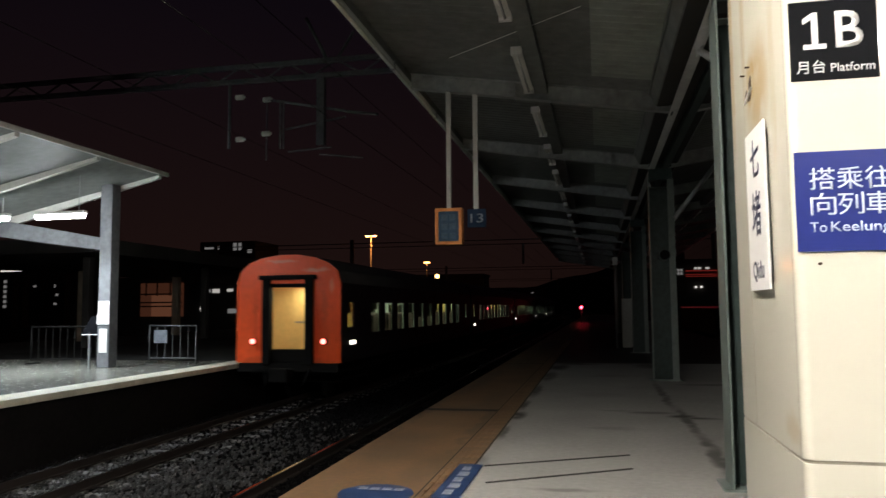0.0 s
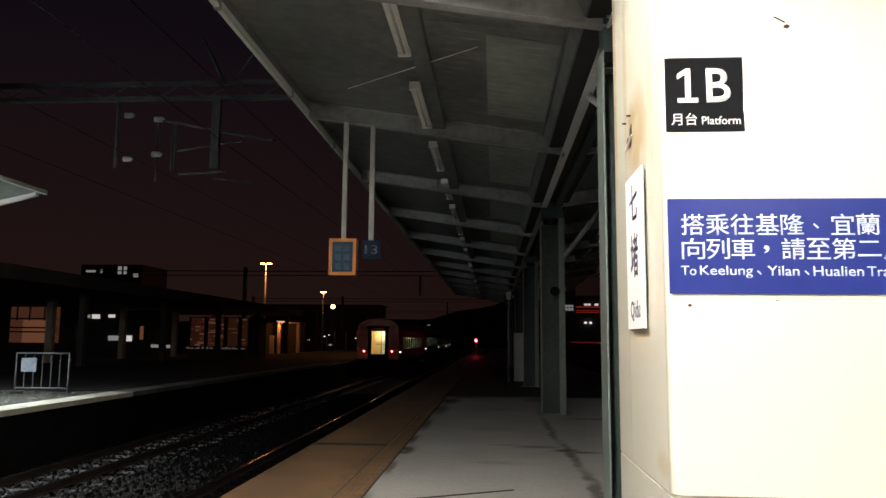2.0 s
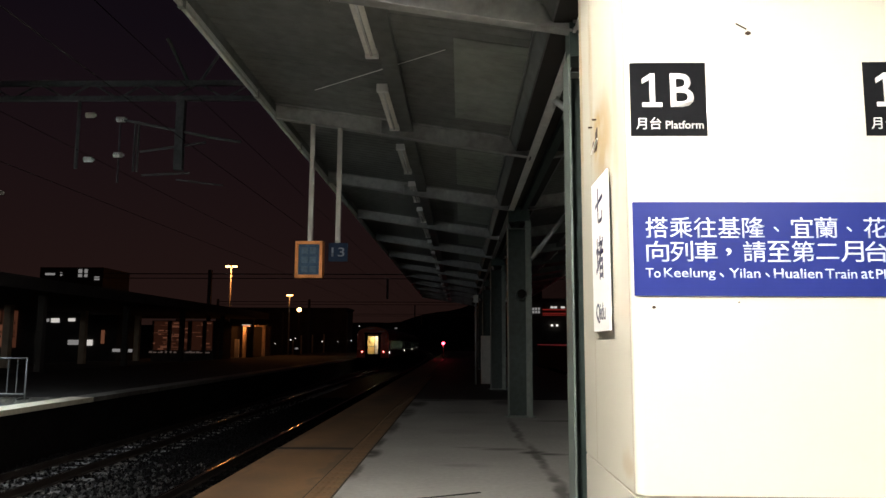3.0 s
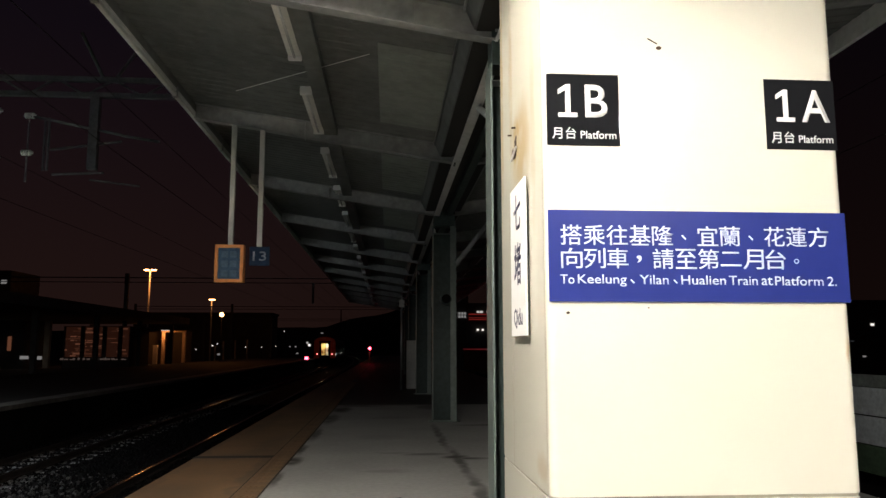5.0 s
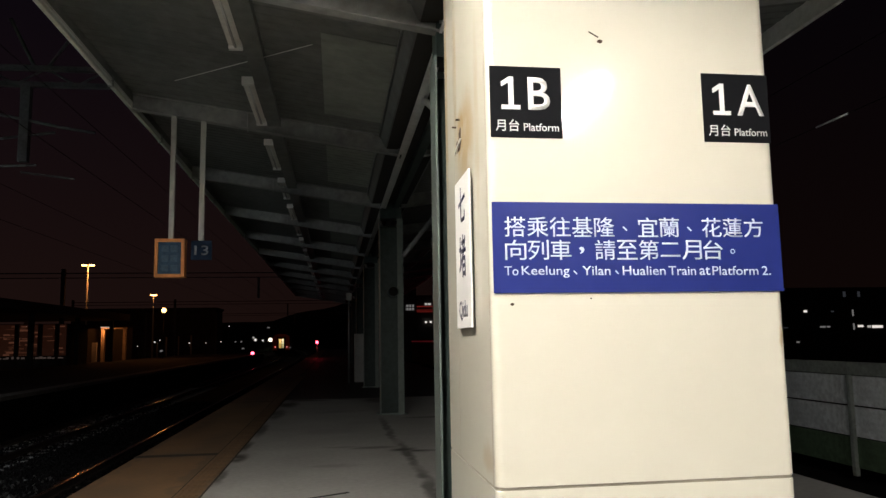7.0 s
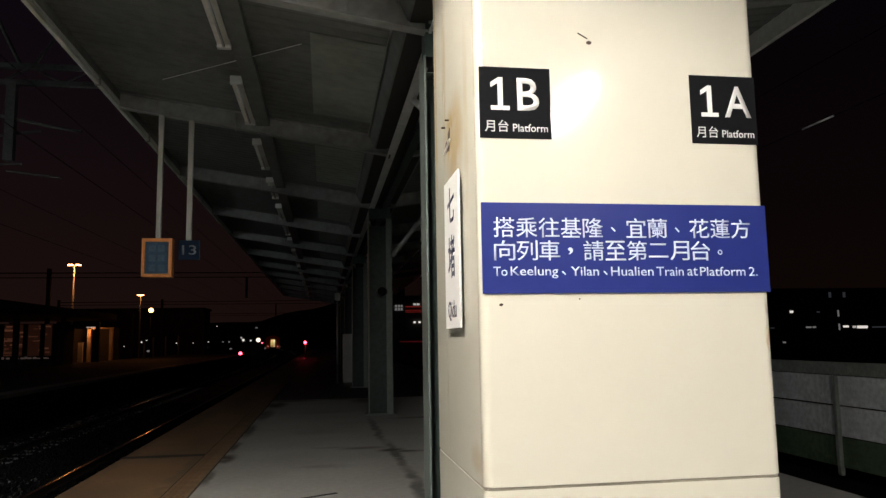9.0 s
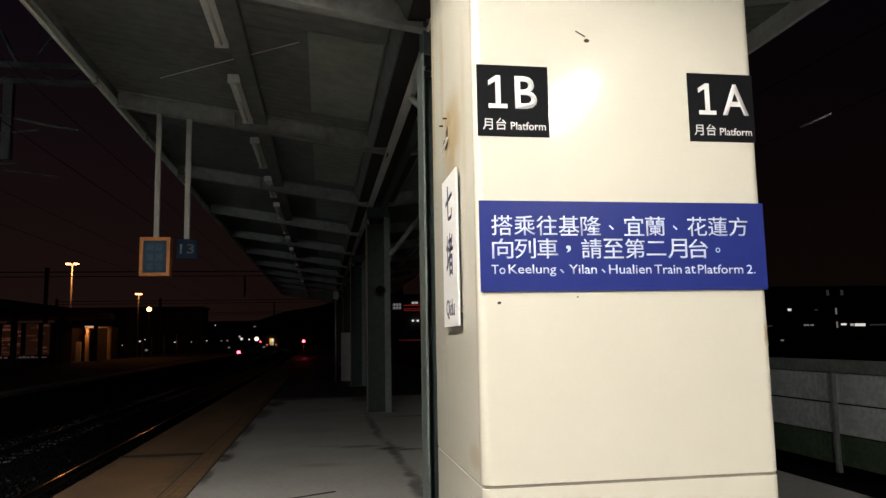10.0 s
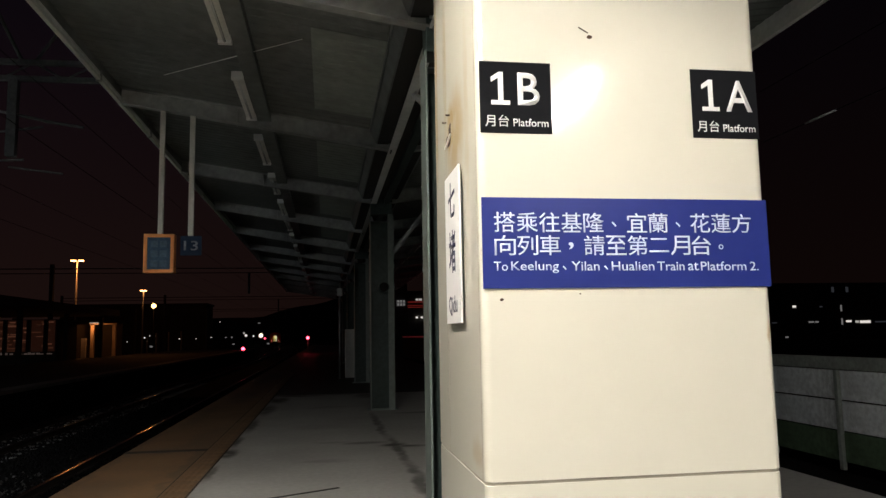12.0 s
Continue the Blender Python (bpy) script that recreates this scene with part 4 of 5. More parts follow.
for key, m_ in (("w", "fence_white"), ("g", "fence_green"), ("c", "fence_post")):
    pan[key] = mesh_of("panel", B(0, 0.06, 0, 2.0, 0, 0.545, bevel=0.008) if key != "c" else B(-0.04, 0.10, 0, 2.12, 0, 0.24, bevel=0.01), M[m_])
post_me = mesh_of("fence_post", B(-0.02, 0.07, -0.05, 0.05, 0.1, 1.95, bevel=0.01), M["fence_post"])
for i in range(34):
    y = 13.04 + 2.12 * (i - 8)
    o = part("fence_post", post_me, None, fence)
    o.location = (9.68, y, -1.12)
    for z, key in ((-0.87, "g"), (-0.30, "w"), (0.275, "w")):
        o = part("panel", pan[key], None, fence)
        o.location = (9.72, y + 0.06, z)
    o = part("cap", pan["c"], None, fence)
    o.location = (9.72, y, 0.835)


# ---- the train ----
def shell_outline(w, z0, zs, zt, n=9):
    pts = [(-w, z0), (-w, zs)]
    for i in range(1, n):
        a = math.pi * (1 - i / n)
        pts.append((w * math.cos(a), zs + (zt - zs) * math.sin(a) ** 0.8))
    return pts + [(w, zs), (w, z0)]


def pierced(xo, xi, holes, length):
    """A long upright sheet between xo and xi with rectangular openings through it."""
    bm = bmesh.new()
    ys_ = sorted({0.08, length} | {v for h in holes for v in h[:2]})
    zs_ = sorted({1.05, 3.1} | {v for h in holes for v in h[2:]})
    grid = {(i, j): bm.verts.new((xo, y, z)) for i, y in enumerate(ys_) for j, z in enumerate(zs_)}
    for i in range(len(ys_) - 1):
        for j in range(len(zs_) - 1):
            cy, cz = (ys_[i] + ys_[i + 1]) / 2, (zs_[j] + zs_[j + 1]) / 2
            if not any(h[0] < cy < h[1] and h[2] < cz < h[3] for h in holes):
                bm.faces.new((grid[i, j], grid[i + 1, j], grid[i + 1, j + 1], grid[i, j + 1]))
    bmesh.ops.delete(bm, geom=[v for v in bm.verts if not v.link_faces], context="VERTS")
    r = bmesh.ops.extrude_face_region(bm, geom=bm.faces[:], use_keep_orig=True)
    bmesh.ops.translate(bm, verts=[g for g in r["geom"] if isinstance(g, bmesh.types.BMVert)], vec=(xi - xo, 0, 0))
    return bm


def coach(last):
    """A coach whose rear end is at y = 0 and that reaches ahead to y = 19.6; z counts from the rail."""
    c = thing("passenger_coach", "dark passenger coach with lit windows" + (", orange end and red tail lamps" if last else ""), "railway coach", "coaches of the train")
    W, L = 1.43, 19.6
    # side walls with real window openings
    wins = [(0.55, 1.1, 1.95, 2.6)] + [(2.6 + 1.45 * i, 3.55 + 1.45 * i, 1.75, 2.6) for i in range(10)] + [(18.1, 18.7, 1.95, 2.6)]
    for s in (-1, 1):
        part("side_wall", pierced(s * W, s * (W - 0.05), wins, L), M["coachside"], c, "dark painted side wall")
        part("lining", pierced(s * (W - 0.052), s * (W - 0.075), wins, L - 0.1), M["lining"], c, "pale inner lining")
        for a, b, z0, z1 in wins:
            part("window", B(min(s * (W - 0.035), s * (W - 0.025)), max(s * (W - 0.035), s * (W - 0.025)), a, b, z0, z1), M["pane"], c, "window pane")
    # roof
    rf = bmesh.new()
    up = shell_outline(W, 3.1, 3.1, 3.86)
    lowr = shell_outline(W - 0.06, 3.1, 3.1, 3.80)
    prism(rf, up[1:-1] + lowr[1:-1][::-1], "y", 0.08, L)
    part("roof", rf, M["roofgrey"], c, "dark grey arched roof")
    # rear end wall with door opening, arched top
    for y0 in (0.0, L - 0.06):
        eb = bmesh.new()
        prism(eb, [(-W, 1.05), (-W, 3.1), (-0.62, 3.1), (-0.62, 1.05)], "y", y0, y0 + 0.08)
        prism(eb, [(0.62, 1.05), (0.62, 3.1), (W, 3.1), (W, 1.05)], "y", y0, y0 + 0.08)
        prism(eb, shell_outline(W, 3.1, 3.1, 3.86)[1:-1] + [(W - 0.001, 3.1)], "y", y0, y0 + 0.08)
        rear_ = last and y0 == 0.0
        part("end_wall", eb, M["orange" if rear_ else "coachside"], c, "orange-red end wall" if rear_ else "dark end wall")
    gw = bmesh.new()
    for a in ((-0.70, -0.48, 1.0, 3.25), (0.48, 0.70, 1.0, 3.25)):
        box(gw, a[0], a[1], -0.10, 0.12, a[2], a[3], bevel=0.02)
    box(gw, -0.78, 0.78, -0.14, 0.12, 3.2, 3.32, bevel=0.02)
    part("gangway_frame", gw, M["rubber"], c, "black rubber gangway frame")
    part("head_shield", B(-0.48, 0.48, 0.02, 0.08, 3.0, 3.2), M["rubber"], c)
    part("floor_plate", B(-W + 0.06, W - 0.06, 0.08, L - 0.06, 1.0, 1.08), M["under"], c)
    # vestibule and saloon inside
    part("partition", B(-W + 0.07, -0.02, 1.5, 1.54, 1.08, 3.08), M["inner"], c, "cream partition")
    part("partition", B(0.02, W - 0.07, 1.5, 1.54, 1.08, 3.08), M["inner"], c, "cream partition")
    part("sliding_door", B(-0.47, 0.04, 1.42, 1.47, 1.1, 3.0), M["inner"], c, "ochre inner door leaf")
    part("sliding_door", B(0.045, 0.47, 1.44, 1.47, 1.1, 3.0), M["lining"], c, "pale inner door leaf")
    part("door_stile", B(0.0, 0.035, 1.40, 1.42, 1.1, 3.0), M["seam"], c, "dark door stile")
    part("door_notice", B(0.12, 0.40, 0.9, 1.2, 1.09, 1.62, bevel=0.02), M["paper"], c, "white box inside the door")
    part("door_rail", B(-0.4, 0.42, 1.40, 1.42, 2.05, 2.09), M["galv"], c)
    part("ceiling_light", B(-0.35, 0.35, 0.3, 1.2, 3.04, 3.07), M["ceil_on"], c, "lit vestibule ceiling lamp")
    part("saloon_light", B(-0.25, 0.25, 2.4, 17.8, 3.05, 3.08), M["saloon_on"], c, "lit saloon ceiling lamp")
    rc = random.Random(31 if last else 32)
    for a, b, z0, z1 in wins:
        w_ = rc.uniform(0.1, 0.45) * (b - a)
        part("curtain", B(W - 0.10, W - 0.085, a, a + w_, z0, z1), M["curtain"], c, "pleated curtain drawn aside")
        if rc.random() < 0.45:
            part("blind", B(W - 0.12, W - 0.105, a, b, z1 - rc.uniform(0.15, 0.5), z1), M["curtain"], c, "half lowered blind")
    for i in range(9):
        y = 3.1 + 1.65 * i
        part("seat", B(-1.3, 1.3, y, y + 0.16, 1.5, 2.25, bevel=0.03), M["seat"], c, "row of seats")
    for s in (-1, 1):
        part("grab_rail", R((s * 0.82, -0.05, 1.35), (s * 0.82, -0.05, 2.35), 0.014, 8), M["orange"], c)
        part("corner_trim", B(min(s * (W + 0.004), s * (W - 0.05)), max(s * (W + 0.004), s * (W - 0.05)), -0.012, 0.0, 1.1, 3.0), M["orange" if last else "coachside"], c)
    part("end_gate", B(-0.48, 0.48, 0.04, 0.07, 1.05, 1.40), M["under"], c, "dark low gate in the open end door")
    # lower parts
    part("underframe", B(-1.2, 1.2, 0.3, L - 0.3, 0.72, 1.0), M["under"], c)
    part("buffer_beam", B(-1.38, 1.38, -0.04, 0.14, 0.82, 1.04), M["under"], c)
    cb = bmesh.new()
    box(cb, -0.16, 0.16, -0.55, 0.0, 0.62, 0.9)
    box(cb, -0.24, 0.24, -0.62, -0.45, 0.6, 0.95, bevel=0.03)
    part("coupler", cb, M["under"], c, "knuckle coupler")
    for s in (-0.62, 0.62):
        part("brake_hose", R((s, -0.05, 0.9), (s * 0.8, -0.25, 0.5), 0.03, 8), M["rubber"], c)
    for yb in (2.6, L - 2.6):
        bg = part("bogie", B(-1.05, 1.05, yb - 1.5, yb + 1.5, 0.45, 0.7), M["under"], c)
        for yw in (-1.0, 1.0):
            for s in (-0.5335, 0.5335):
                part("wheel", R((s - 0.06, yb + yw, 0.43), (s + 0.06, yb + yw, 0.43), 0.43, 20), M["under"], bg)
    part("step_lamp", B(W, W + 0.02, 0.75, 1.16, 1.49, 1.59), M["stepwhite"], c, "white side lamp")
    if last:
        for s in (-0.975, 0.975):
            lb = R((s, 0.02, 1.60), (s, -0.04, 1.60), 0.095, 14)
            part("tail_lamp", R((s, -0.04, 1.60), (s, -0.05, 1.60), 0.07, 14), M["tail"], part("lamp_rim", lb, M["under"], c), "glowing red tail lamp")
    return c


M["pane"] = bpy.data.materials.new("clear_pane")
M["pane"].use_nodes = True
_n, _l = M["pane"].node_tree.nodes, M["pane"].node_tree.links
_g, _t, _x = _n.new("ShaderNodeBsdfGlossy"), _n.new("ShaderNodeBsdfTransparent"), _n.new("ShaderNodeMixShader")
_t.inputs[0].default_value = (0.72, 0.80, 0.72, 1)
_g.inputs["Roughness"].default_value = 0.04
_x.inputs[0].default_value = 0.12
_l.new(_t.outputs[0], _x.inputs[1]), _l.new(_g.outputs[0], _x.inputs[2]), _l.new(_x.outputs[0], _n["Material Output"].inputs[0])
M["curtain"] = mat("dull_curtain_cloth", (0.16, 0.13, 0.09), 0.9, vary=0.4, big=2, fine=25)
M["seat"] = mat("seat_cloth", (0.10, 0.06, 0.05), 0.85, vary=0.2)
M["saloon_on"] = glow("saloon_light", (0.94, 1.0, 0.88), 9.0)
M["lining"] = mat("saloon_lining", (0.62, 0.62, 0.52), 0.5, vary=0.1)

train = [coach(True)]
mid = coach(False)
train.append(mid)
for k in range(4):
    train.append(copy_thing(mid, pose(0, 60 + 20 * k, 0)))


M["mid_white"] = glow("white_lamp_far", (1.0, 0.93, 0.85), 0.9)
M["mid_lamp"] = glow("white_lamp_strong", (1.0, 0.8, 0.62), 2.2)
M["win_dim"] = glow("window_very_dim", (0.8, 0.85, 1.0), 0.03)
M["red_edge"] = glow("red_edge_glow", (1.0, 0.02, 0.08), 0.035)


# ---- signals and the far yard ----
def signal(name, x, y, z, foot, label, r=0.12):
    t = thing(name, label, "signal", at=(x, y, foot))
    h = z - foot
    part("pole", R((0, 0, 0), (0, 0, h - 0.2), 0.05, 8), M["galv"], t)
    part("case", B(-0.2, 0.2, 0.0, 0.25, h - 0.3, h + 0.3, bevel=0.03), M["under"], t)
    part("lens", R((0, 0.0, h), (0, -0.02, h), r, 16), M["red_on"], t, "lit red lens")
    return t


signal("railway_signal", -1.72, 77.0, 1.54, 0.0, "railway signal showing red at the platform end", 0.15)
signal("dwarf_signal", -9.98, 95.0, 0.30, -1.14, "low railway signal showing red beside the track", 0.22)


for x, z, m_, r_ in ((-16.7, 2.24, "mid_lamp", 0.55), (-15.75, 1.5, "red_on", 0.16), (-18.6, 2.1, "mid_white", 0.22), (-20.5, 2.3, "mid_white", 0.35), (-21.0, 2.9, "white_dim", 0.25)):
    t = thing("line_lamp", "small far lamp on a post beside the line", "lamp", "line lamps", at=(x, 200, -1.14))
    part("post", R((0, 0.1, 0), (0, 0.1, z + 1.14), 0.06, 6), M["under"], t)
    part("lens", R((0, 0.0, z + 1.14), (0, -0.04, z + 1.14), r_, 14), M[m_], t, "lit lens")


for x, z in ((-39.5, 5.27), (-38.2, 5.2)):
    t = thing("post_lamp", "small white lamp on a dark post, lit", "lamp", "post lamps", at=(x, 45, -1.14))
    part("post", R((0, 0.1, 0), (0, 0.1, z + 1.14), 0.05, 6), M["under"], t)
    part("head", R((0, -0.05, z + 1.14), (0, 0.12, z + 1.14), 0.11, 12), M["mid_white"], t, "lit white head")
t = thing("tube_lamp", "long white tube lamp on two dark posts, lit", "lamp", at=(-40.35, 45, -1.14))
for x in (-0.7, 0.7):
    part("post", R((x, 0.1, 0), (x, 0.1, 5.6), 0.04, 6), M["under"], t)
part("tube", R((-0.85, 0, 5.59), (0.85, 0, 5.59), 0.045, 8), M["mid_white"], t, "lit white tube")
t = thing("stair_tower", "narrow dark tower with a column of lit windows", "tower", at=(-99.9, 110, -1.14))
part("wall", B(-1.6, 1.6, 0.2, 4, 0, 9.2), M["far"], t)
for i in range(6):
    part("window", B(-0.35, 0.35, 0.1, 0.2, 3.4 + 0.85 * i, 3.9 + 0.85 * i), M["win_cool"], t, "lit window")


def pole_lamp(x, y, z, heads, r, label):
    t = thing("yard_lamp", label, "yard lamp", "yard lamps", at=(x, y, -1.14))
    h = z + 1.14
    part("pole", R((0, 0, 0), (0, 0, h), 0.16, 10, 0.10), M["pale"], t)
    for s in heads:
        part("head", B(s - r, s + r, -0.3, 0.15, h, h + 0.22, bevel=0.05), M["sodium_on"], t, "lit orange sodium head")
    return t


pole_lamp(-37.3, 120.0, 13.65, (-0.55, 0.55), 0.36, "tall twin-headed sodium lamp on a pale pole, lit")
pole_lamp(-35.0, 152.0, 11.0, (-0.3, 0.3), 0.28, "tall sodium lamp on a pale pole, lit")
t = thing("flood_lamp", "round sodium flood lamp, glaring orange", "flood lamp", at=(-17.3, 80.0, -1.14))
part("pole", R((0, 0, 0), (0, 0, 6.0), 0.025, 8), M["under"], t)
gl = bmesh.new()
bmesh.ops.create_uvsphere(gl, u_segments=16, v_segments=10, radius=0.24, matrix=Matrix.Translation((0, 0, 6.2)))
part("globe", gl, M["flood_on"], t, "lit orange globe")

# dark canopy over the third platform, posts lit from behind
fc = thing("yard_canopy", "long dark canopy roof over a far platform", "canopy", kind="structure")
part("roof", B(-30, -18.0, 24, 70, 3.75, 4.3), M["far"], fc)
part("platform", B(-30, -21.0, -20, 77, -1.14, 0.0), M["far"], fc)
for i in range(6):
    part("post", B(-20.0, -19.7, 26 + 9 * i, 26.3 + 9 * i, -1.14, 3.75), M["far"], fc)
    part("post", B(-27.2, -26.8, 26 + 9 * i, 26.4 + 9 * i, 0, 3.75), M["farwarm"], fc)
sh = thing("yard_portal", "orange lit steel portal posts in the yard", "portal frame", at=(0, 84, 0))
for x0, x1, z0 in ((-26.8, -26.35, 0.3), (-26.15, -25.95, 0.3), (-24.44, -24.1, 0.7), (-23.6, -23.36, 0.7), (-22.25, -21.95, 0.7)):
    part("post", B(x0, x1, -0.2, 0.2, -1.14, 3.4), M["farwarm"], sh)
part("lintel", B(-24.5, -21.9, -0.2, 0.2, 3.3, 3.45), M["farwarm"], sh)
part("lamp", R((-27.5, -0.3, 2.8), (-27.5, -0.45, 2.8), 0.12, 12), M["mid_white"], sh, "small white lamp")
part("tube", R((-24.5, -0.35, 3.5), (-23.5, -0.35, 3.5), 0.04, 8), M["white_dim"], sh, "lit tube under the lintel")
part("control_box", B(-25.2, -24.75, -0.6, -0.3, -1.14, 1.9), M["pale"], sh, "pale upright box")
part("rear_wall", B(-27.6, -21.9, 2.2, 2.4, -1.14, 3.4), M["far"], sh, "dark wall behind the posts")
for x, z0, z1 in ((-24.6, -1.14, 1.9), (-21.75, -1.14, 2.7), (-20.05, -1.14, 2.8), (-23.4, -1.14, 2.6)):
    t = thing("yard_post", "thin ochre steel post in the yard", "post", "yard posts", at=(x, 110, 0))
    part("pole", R((0, 0, z0), (0, 0, z1), 0.10, 8), M["farwarm"], t)
    part("foot", B(-0.2, 0.2, -0.2, 0.2, z0, z0 + 0.1), M["far"], t)
for x, z, r_ in ((-24.98, 1.92, 0.17), (-24.3, 2.15, 0.10), (-20.3, 1.7, 0.13), (-18.04, 1.68, 0.09), (-16.0, 1.82, 0.10), (-14.86, 3.98, 0.10), (-27.28, 1.39, 0.09), (-22.6, -0.4, 0.10)):
    t = thing("post_lamp", "small lamp on a dark post in the yard, lit", "lamp", "yard post lamps", at=(x, 110, -1.14))
    part("post", R((0, 0.1, 0), (0, 0.1, z + 1.14), 0.04, 6), M["under"], t)
    part("head", R((0, -0.05, z + 1.14), (0, 0.12, z + 1.14), r_ * 0.6, 10), M["mid_white"], t, "lit white head")
fa = thing("lit_hall", "dim hall with orange lit front behind dark frames", "building", at=(0, 60.5, 0))
part("wall", B(-48, -35.5, 0.3, 6, -1.14, 4.6), M["far"], fa)
part("front", B(-40.6, -36.4, 0.1, 0.28, 1.06, 4.05), M["dim_orange"], fa, "dim orange lit front")
part("bay", B(-39.45, -36.7, 0.04, 0.1, 1.06, 2.95), M["mid_orange"], fa, "brighter lit bay")
for z in (1.9, 2.25, 3.0):
    part("rail", B(-40.6, -36.4, -0.04, 0.03, z, z + 0.12), M["far"], fa)
for x in (-40.0, -38.9, -37.6):
    part("mullion", B(x, x + 0.12, -0.08, -0.04, 2.9, 4.05), M["far"], fa)
fb = thing("banded_building", "dim building with reddish lit bands", "building", at=(0, 60.5, 0))
part("wall", B(-25.2, -20.1, 0.3, 5, -1.14, 3.3), M["far"], fb)
part("inner_glow", B(-25.0, -20.2, 0.24, 0.3, 0.9, 3.25), M["faint_orange"], fb, "faint orange lit interior")
rb = random.Random(21)
for k in range(15):
    x = -25.0
    z = 0.95 + 0.15 * k
    while x < -20.4:
        w_ = rb.uniform(0.10, 0.75)
        if rb.random() < (0.62 if -25 < x < -22.3 else 0.32):
            h_ = rb.uniform(0.02, 0.13)
            part("band", B(x, min(x + w_, -20.3), 0.18, 0.24, z, z + h_), M[rb.choice(("dim_orange", "faint_orange", "dull_orange"))], fb, "dim reddish lit band")
        x += w_ + rb.uniform(0.02, 0.3)
for x in (-23.75, -22.1, -20.9):
    part("pillar", B(x, x + 0.28, -0.1, 0.1, -1.14, 3.3), M["far"], fb, "dark pillar")
# pale shapes of no known kind, glowing in place of lamplight on them
for k in range(16):
    x = -25.1 + 0.32 * k + rb.uniform(-0.1, 0.1)
    part("rubble", B(x, x + rb.uniform(0.1, 0.28), -0.2, 0.0, 0.68, 0.68 + rb.uniform(0.05, 0.2)), M["dull_pale"], fb, "pale shape along the wall foot with a glow of its own")
bw = thing("low_office", "dark low office with a few white lit windows", "building", at=(0, 60.2, 0))
part("wall", B(-35.4, -28.0, 0.3, 5, -1.14, 4.2), M["far"], bw)
for x0, x1, z0, z1, m_ in ((-34.2, -33.6, 3.15, 3.42, "win_cool"), (-33.4, -32.75, 3.1, 3.45, "white_dim"), (-31.99, -31.45, 3.2, 3.45, "white_dim"), (-31.9, -30.9, 1.3, 1.7, "win_cool"),
                           (-30.8, -29.9, 1.25, 1.72, "white_dim"), (-34.55, -34.25, 1.5, 1.9, "mid_white"), (-29.2, -28.95, 1.4, 2.5, "mid_orange"), (-28.2, -27.6, 0.75, 1.0, "win_cool"), (-27.4, -26.6, 0.72, 0.98, "win_cool")):
    part("window", B(x0, x1, 0.2, 0.31, z0, z1), M[m_], bw, "lit window")
part("lamp", B(-27.1, -26.86, 0.0, 0.2, -0.95, -0.73), M["mid_white"], bw, "small white lamp")
tw = thing("far_tower", "dark far tower with lit top windows", "building", at=(0, 120, 0))
part("wall", B(-69, -58.5, 0.3, 10, -1.14, 13.6), M["far"], tw)
for x0, x1, z0, z1 in ((-68.1, -66.4, 12.3, 12.65), (-66.1, -65.3, 12.2, 12.75), (-62.6, -62.0, 12.0, 13.3), (-61.6, -61.1, 12.0, 13.3), (-59.9, -59.1, 11.5, 12.1)):
    part("window", B(x0, x1, 0.2, 0.31, z0, z1), M["win_cool"], tw, "lit window")


def block(x, y, w, d, z0, z1, cols, rows, m, seed, label, frac=0.4, wz=0.9, ww=0.5):
    r = random.Random(seed)
    t = thing("far_building", label, "building", "far buildings", at=(x, y, 0))
    part("wall", B(0, w, 0, d, z0, z1), M["far"], t)
    part("roof", B(-0.3, w + 0.3, -0.3, d + 0.3, z1, z1 + 0.4), M["far"], t)
    for i in range(cols):
        for j in range(rows):
            if r.random() < frac:
                cx, cz = w * (i + 0.5 + r.uniform(-0.2, 0.2)) / cols, z0 + (z1 - z0) * (j + 0.5) / rows
                sw, sz = ww * r.uniform(0.35, 1.1), wz * r.uniform(0.5, 1.1)
                part("window", B(cx - sw, cx + sw, -0.06, 0.05, cz - sz / 2, cz + sz / 2), M[m if r.random() < 0.75 else "win_cool"], t, "lit window")
    return t


block(-112, 120, 16, 10, -1.1, 12, 4, 8, "win_cool", 4, "dark apartment block with rows of lit windows", 0.35, 0.7, 0.3)
block(-84, 125, 13, 10, -1.1, 9.5, 5, 6, "win_warm", 5, "dark far building with a few lit windows", 0.2, 0.5, 0.4)
block(-56, 170, 30, 10, -1.1, 9, 9, 4, "win_cool", 6, "dark far building with a few lit windows", 0.15, 0.5, 0.4)
block(-36, 230, 20, 10, -1.1, 7, 8, 4, "win_cool", 7, "dark far building with a few lit windows", 0.2, 0.5, 0.4)
far_r = thing("long_building", "long dark building with a few white lit windows", "building", at=(0, 150, 0))
part("wall", B(92, 150, 0.3, 14, -1.14, 11.5), M["far"], far_r)
for x0, x1, z0, z1, m_ in ((101.2, 102.0, 6.1, 6.6, "mid_white"), (112.75, 113.1, 5.2, 6.6, "win_cool"), (112.75, 113.1, 2.2, 3.6, "win_cool"), (113.9, 115.2, 2.75, 3.2, "mid_white"), (116.2, 117.0, 2.6, 3.1, "white_dim"),
                           (117.3, 119.9, 2.5, 3.1, "mid_white"), (104.8, 106.1, 2.75, 3.1, "win_cool"), (106.4, 107.2, 2.75, 3.1, "win_cool"), (110.9, 111.5, 9.4, 10.6, "win_dim"), (114.4, 115.0, 9.4, 10.6, "win_dim"),
                           (107.7, 108.4, 6.1, 6.4, "win_dim"), (99.0, 99.7, -0.45, -0.1, "win_cool"), (121.0, 125.0, 2.6, 2.9, "win_dim"), (96.0, 97.2, 2.75, 3.0, "win_dim")):
    part("window", B(x0, x1, 0.2, 0.31, z0, z1), M[m_], far_r, "lit window")
cab = thing("yard_cabin", "dark cabin with a lit barred window", "building", at=(0, 60, 0))
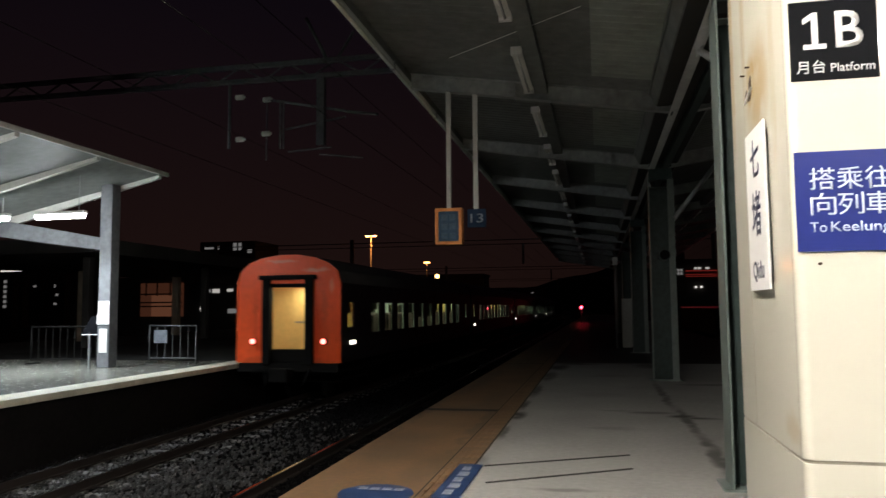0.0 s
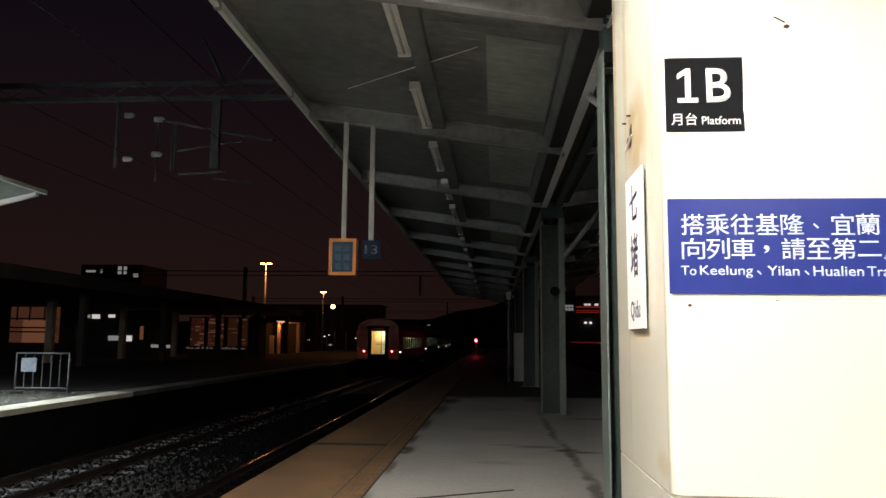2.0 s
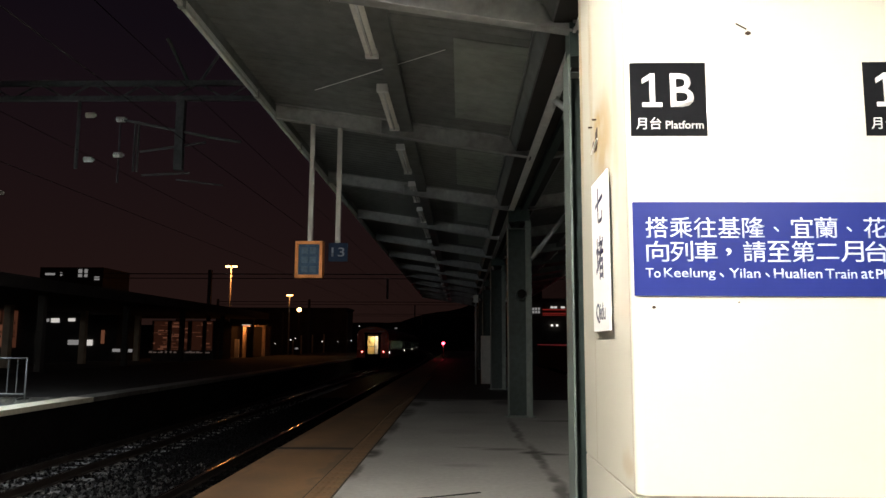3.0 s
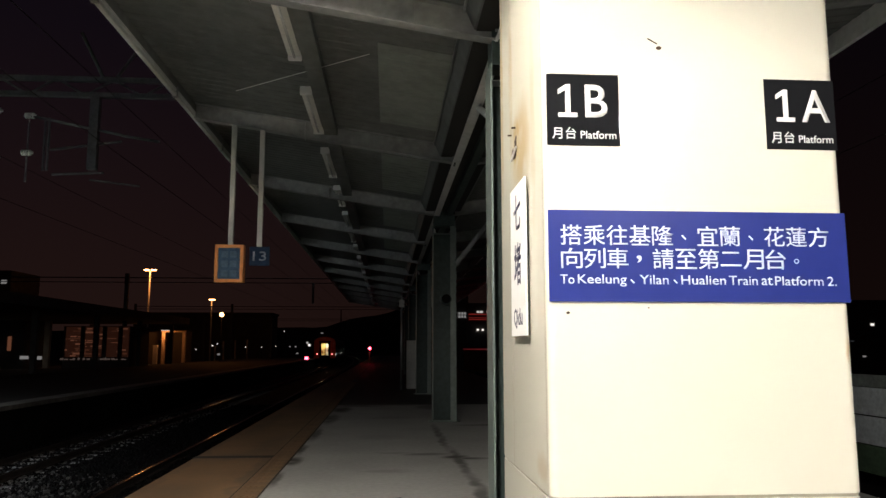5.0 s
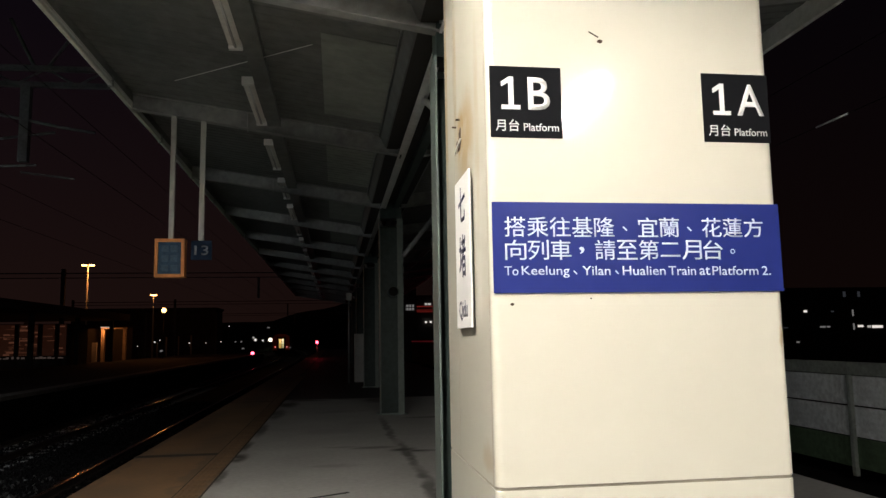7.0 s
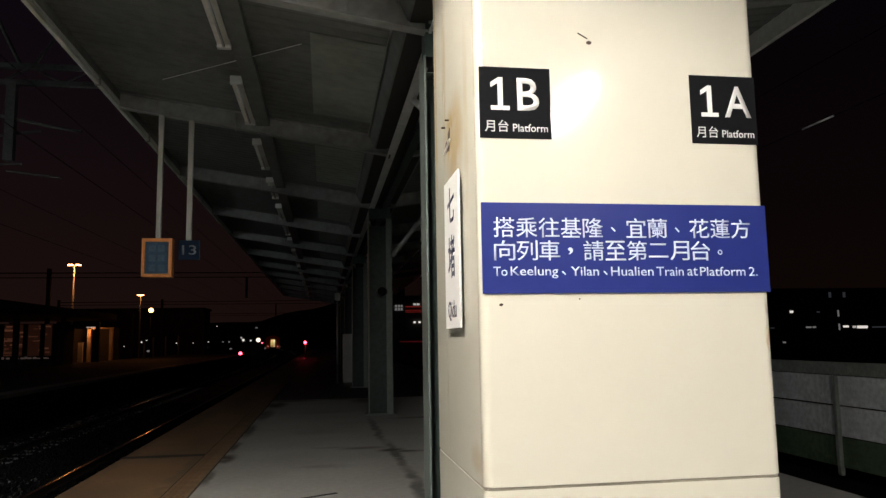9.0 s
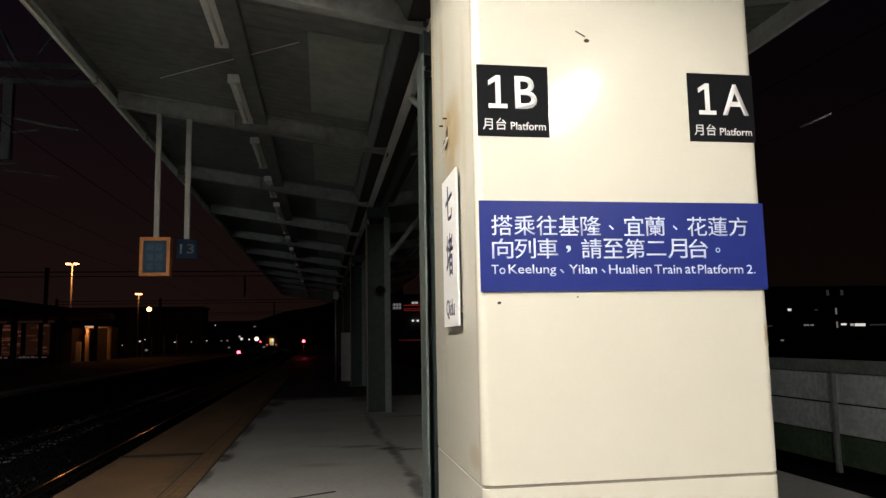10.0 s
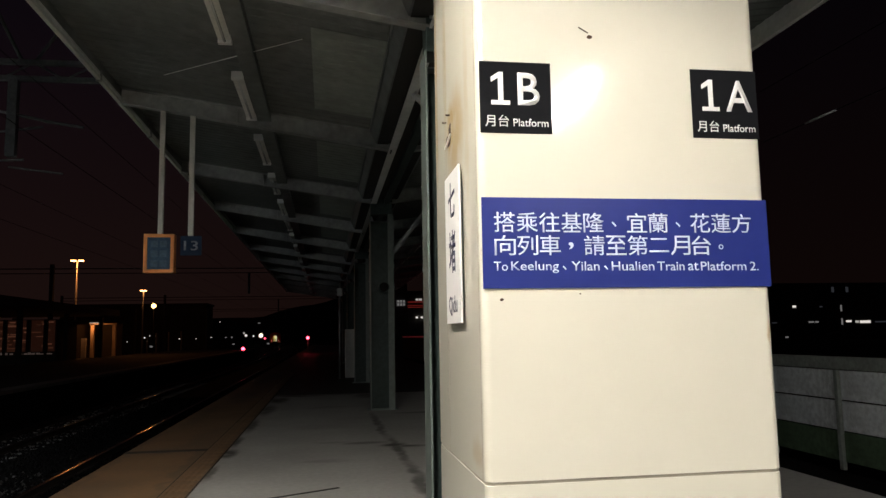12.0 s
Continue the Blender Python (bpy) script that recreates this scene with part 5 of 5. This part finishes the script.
part("wall", B(5.6, 6.62, 0.3, 3, -1.14, 5.8), M["far"], cab)
part("pane", B(5.74, 6.46, 0.2, 0.31, 4.0, 4.45), M["win_cool"], cab, "lit window pane")
for x in (5.74, 5.97, 6.2, 6.42):
    part("bar", B(x, x + 0.05, 0.14, 0.2, 4.0, 4.5), M["under"], cab)
part("bar", B(5.74, 6.46, 0.14, 0.2, 4.2, 4.25), M["under"], cab)
shop = thing("shop_front", "dark building with dim red lit sign bands", "building", at=(0, 60, 0))
part("wall", B(6.63, 13.0, 0.3, 5, -1.14, 5.2), M["far"], shop)
part("band", B(6.65, 9.6, 0.2, 0.31, 4.25, 4.33), M["win_red"], shop, "dim red band")
part("band", B(6.65, 9.6, 0.2, 0.31, 3.98, 4.03), M["win_red"], shop, "dim red band")
part("band", B(6.65, 9.6, 0.2, 0.31, 3.84, 3.89), M["win_red"], shop, "dim red band")
for x0, x1 in ((7.29, 7.5), (7.56, 7.79), (8.1, 8.4)):
    part("sign_mark", B(x0, x1, 0.15, 0.2, 4.40, 4.56), M["white_dim"], shop, "small white lit mark")
for x in (7.3, 7.7):
    part("lamp", B(x, x + 0.15, 0.1, 0.3, 2.96, 3.11), M["mid_white"], shop, "small white lamp")
wall_r = thing("parked_wagon", "dark parked wagon with a red lit upper edge", "wagon", at=(7.2, 40.0, RAIL))
part("body", B(-1.4, 1.4, 0, 16, 0.9, 2.35, bevel=0.05), M["under"], wall_r)
# this edge emits red itself, for the red light reflected along the wagon
part("top_edge", B(-1.45, 1.45, -0.05, 16.05, 2.30, 2.37), M["red_edge"], wall_r, "upper edge glowing in place of reflected red light")
for yb in (2.5, 13.5):
    bg = part("bogie", B(-1.0, 1.0, yb - 1.2, yb + 1.2, 0.45, 0.9), M["under"], wall_r)
    for yw in (-0.8, 0.8):
        part("wheel", R((-0.6, yb + yw, 0.42), (0.6, yb + yw, 0.42), 0.42, 18), M["under"], bg)
# equipment post and cabinet on the dark part of the platform
ep = thing("equipment_post", "pale steel equipment post with a small lamp", "post", at=(0.66, 29.6, 0))
part("pole", R((0, 0, 0), (0, 0, 3.7), 0.04, 8), M["galv"], ep)
part("bracket", B(-0.1, 0.1, -0.1, 0.1, 3.2, 3.5), M["pale"], ep)
cb_ = thing("equipment_cabinet", "tall narrow pale equipment cabinet", "cabinet", at=(1.06, 30.2, 0))
part("body", B(-0.18, 0.22, -0.15, 0.15, 0, 1.9, bevel=0.01), M["pale"], cb_)
part("door", B(-0.15, 0.19, -0.165, -0.15, 0.1, 1.8), M["pale"], cb_)
# wooded hill behind the end of the line
hb_ = bmesh.new()
prev = None
for i in range(81):
    x = -360 + 9 * i
    h = 14 + 16 * math.exp(-((x - 30) / 70) ** 2) + 5 * noise.noise((x * 0.03, 1.0, 0)) + 1.5 * noise.noise((x * 0.3, 4.0, 0))
    cur = (hb_.verts.new((x, 520, -1.2)), hb_.verts.new((x, 560, max(3.0, h))), hb_.verts.new((x, 640, -1.2)))
    if prev:
        hb_.faces.new((prev[0], cur[0], cur[1], prev[1])), hb_.faces.new((prev[1], cur[1], cur[2], prev[2]))
    prev = cur
solid("hill", hb_, M["hill"], "black wooded hill on the horizon", "hill", kind="structure")


# ---- what moves ----
def motions():
    rear = [(0.0, 18.2), (0.5, 26.8), (1.0, 35.1), (1.5, 43.4), (2.0, 51.6), (2.5, 59.8), (3.0, 68.0), (4.0, 84.5),
            (5.0, 101.3), (5.5, 109.4), (6.5, 124.8), (7.5, 140.0), (8.5, 155.0), (9.5, 169.8), (11.0, 192.5), (12.0, 207.5)]
    for k, c in enumerate(train):
        rows = []
        for t, y in rear:
            yy = y + 20.1 * k
            rows.append((t, pose(-7.9 + bend(yy + 4), yy, RAIL, 0, 0, slope(yy + 10))))
        walk(c, rows)


motions()
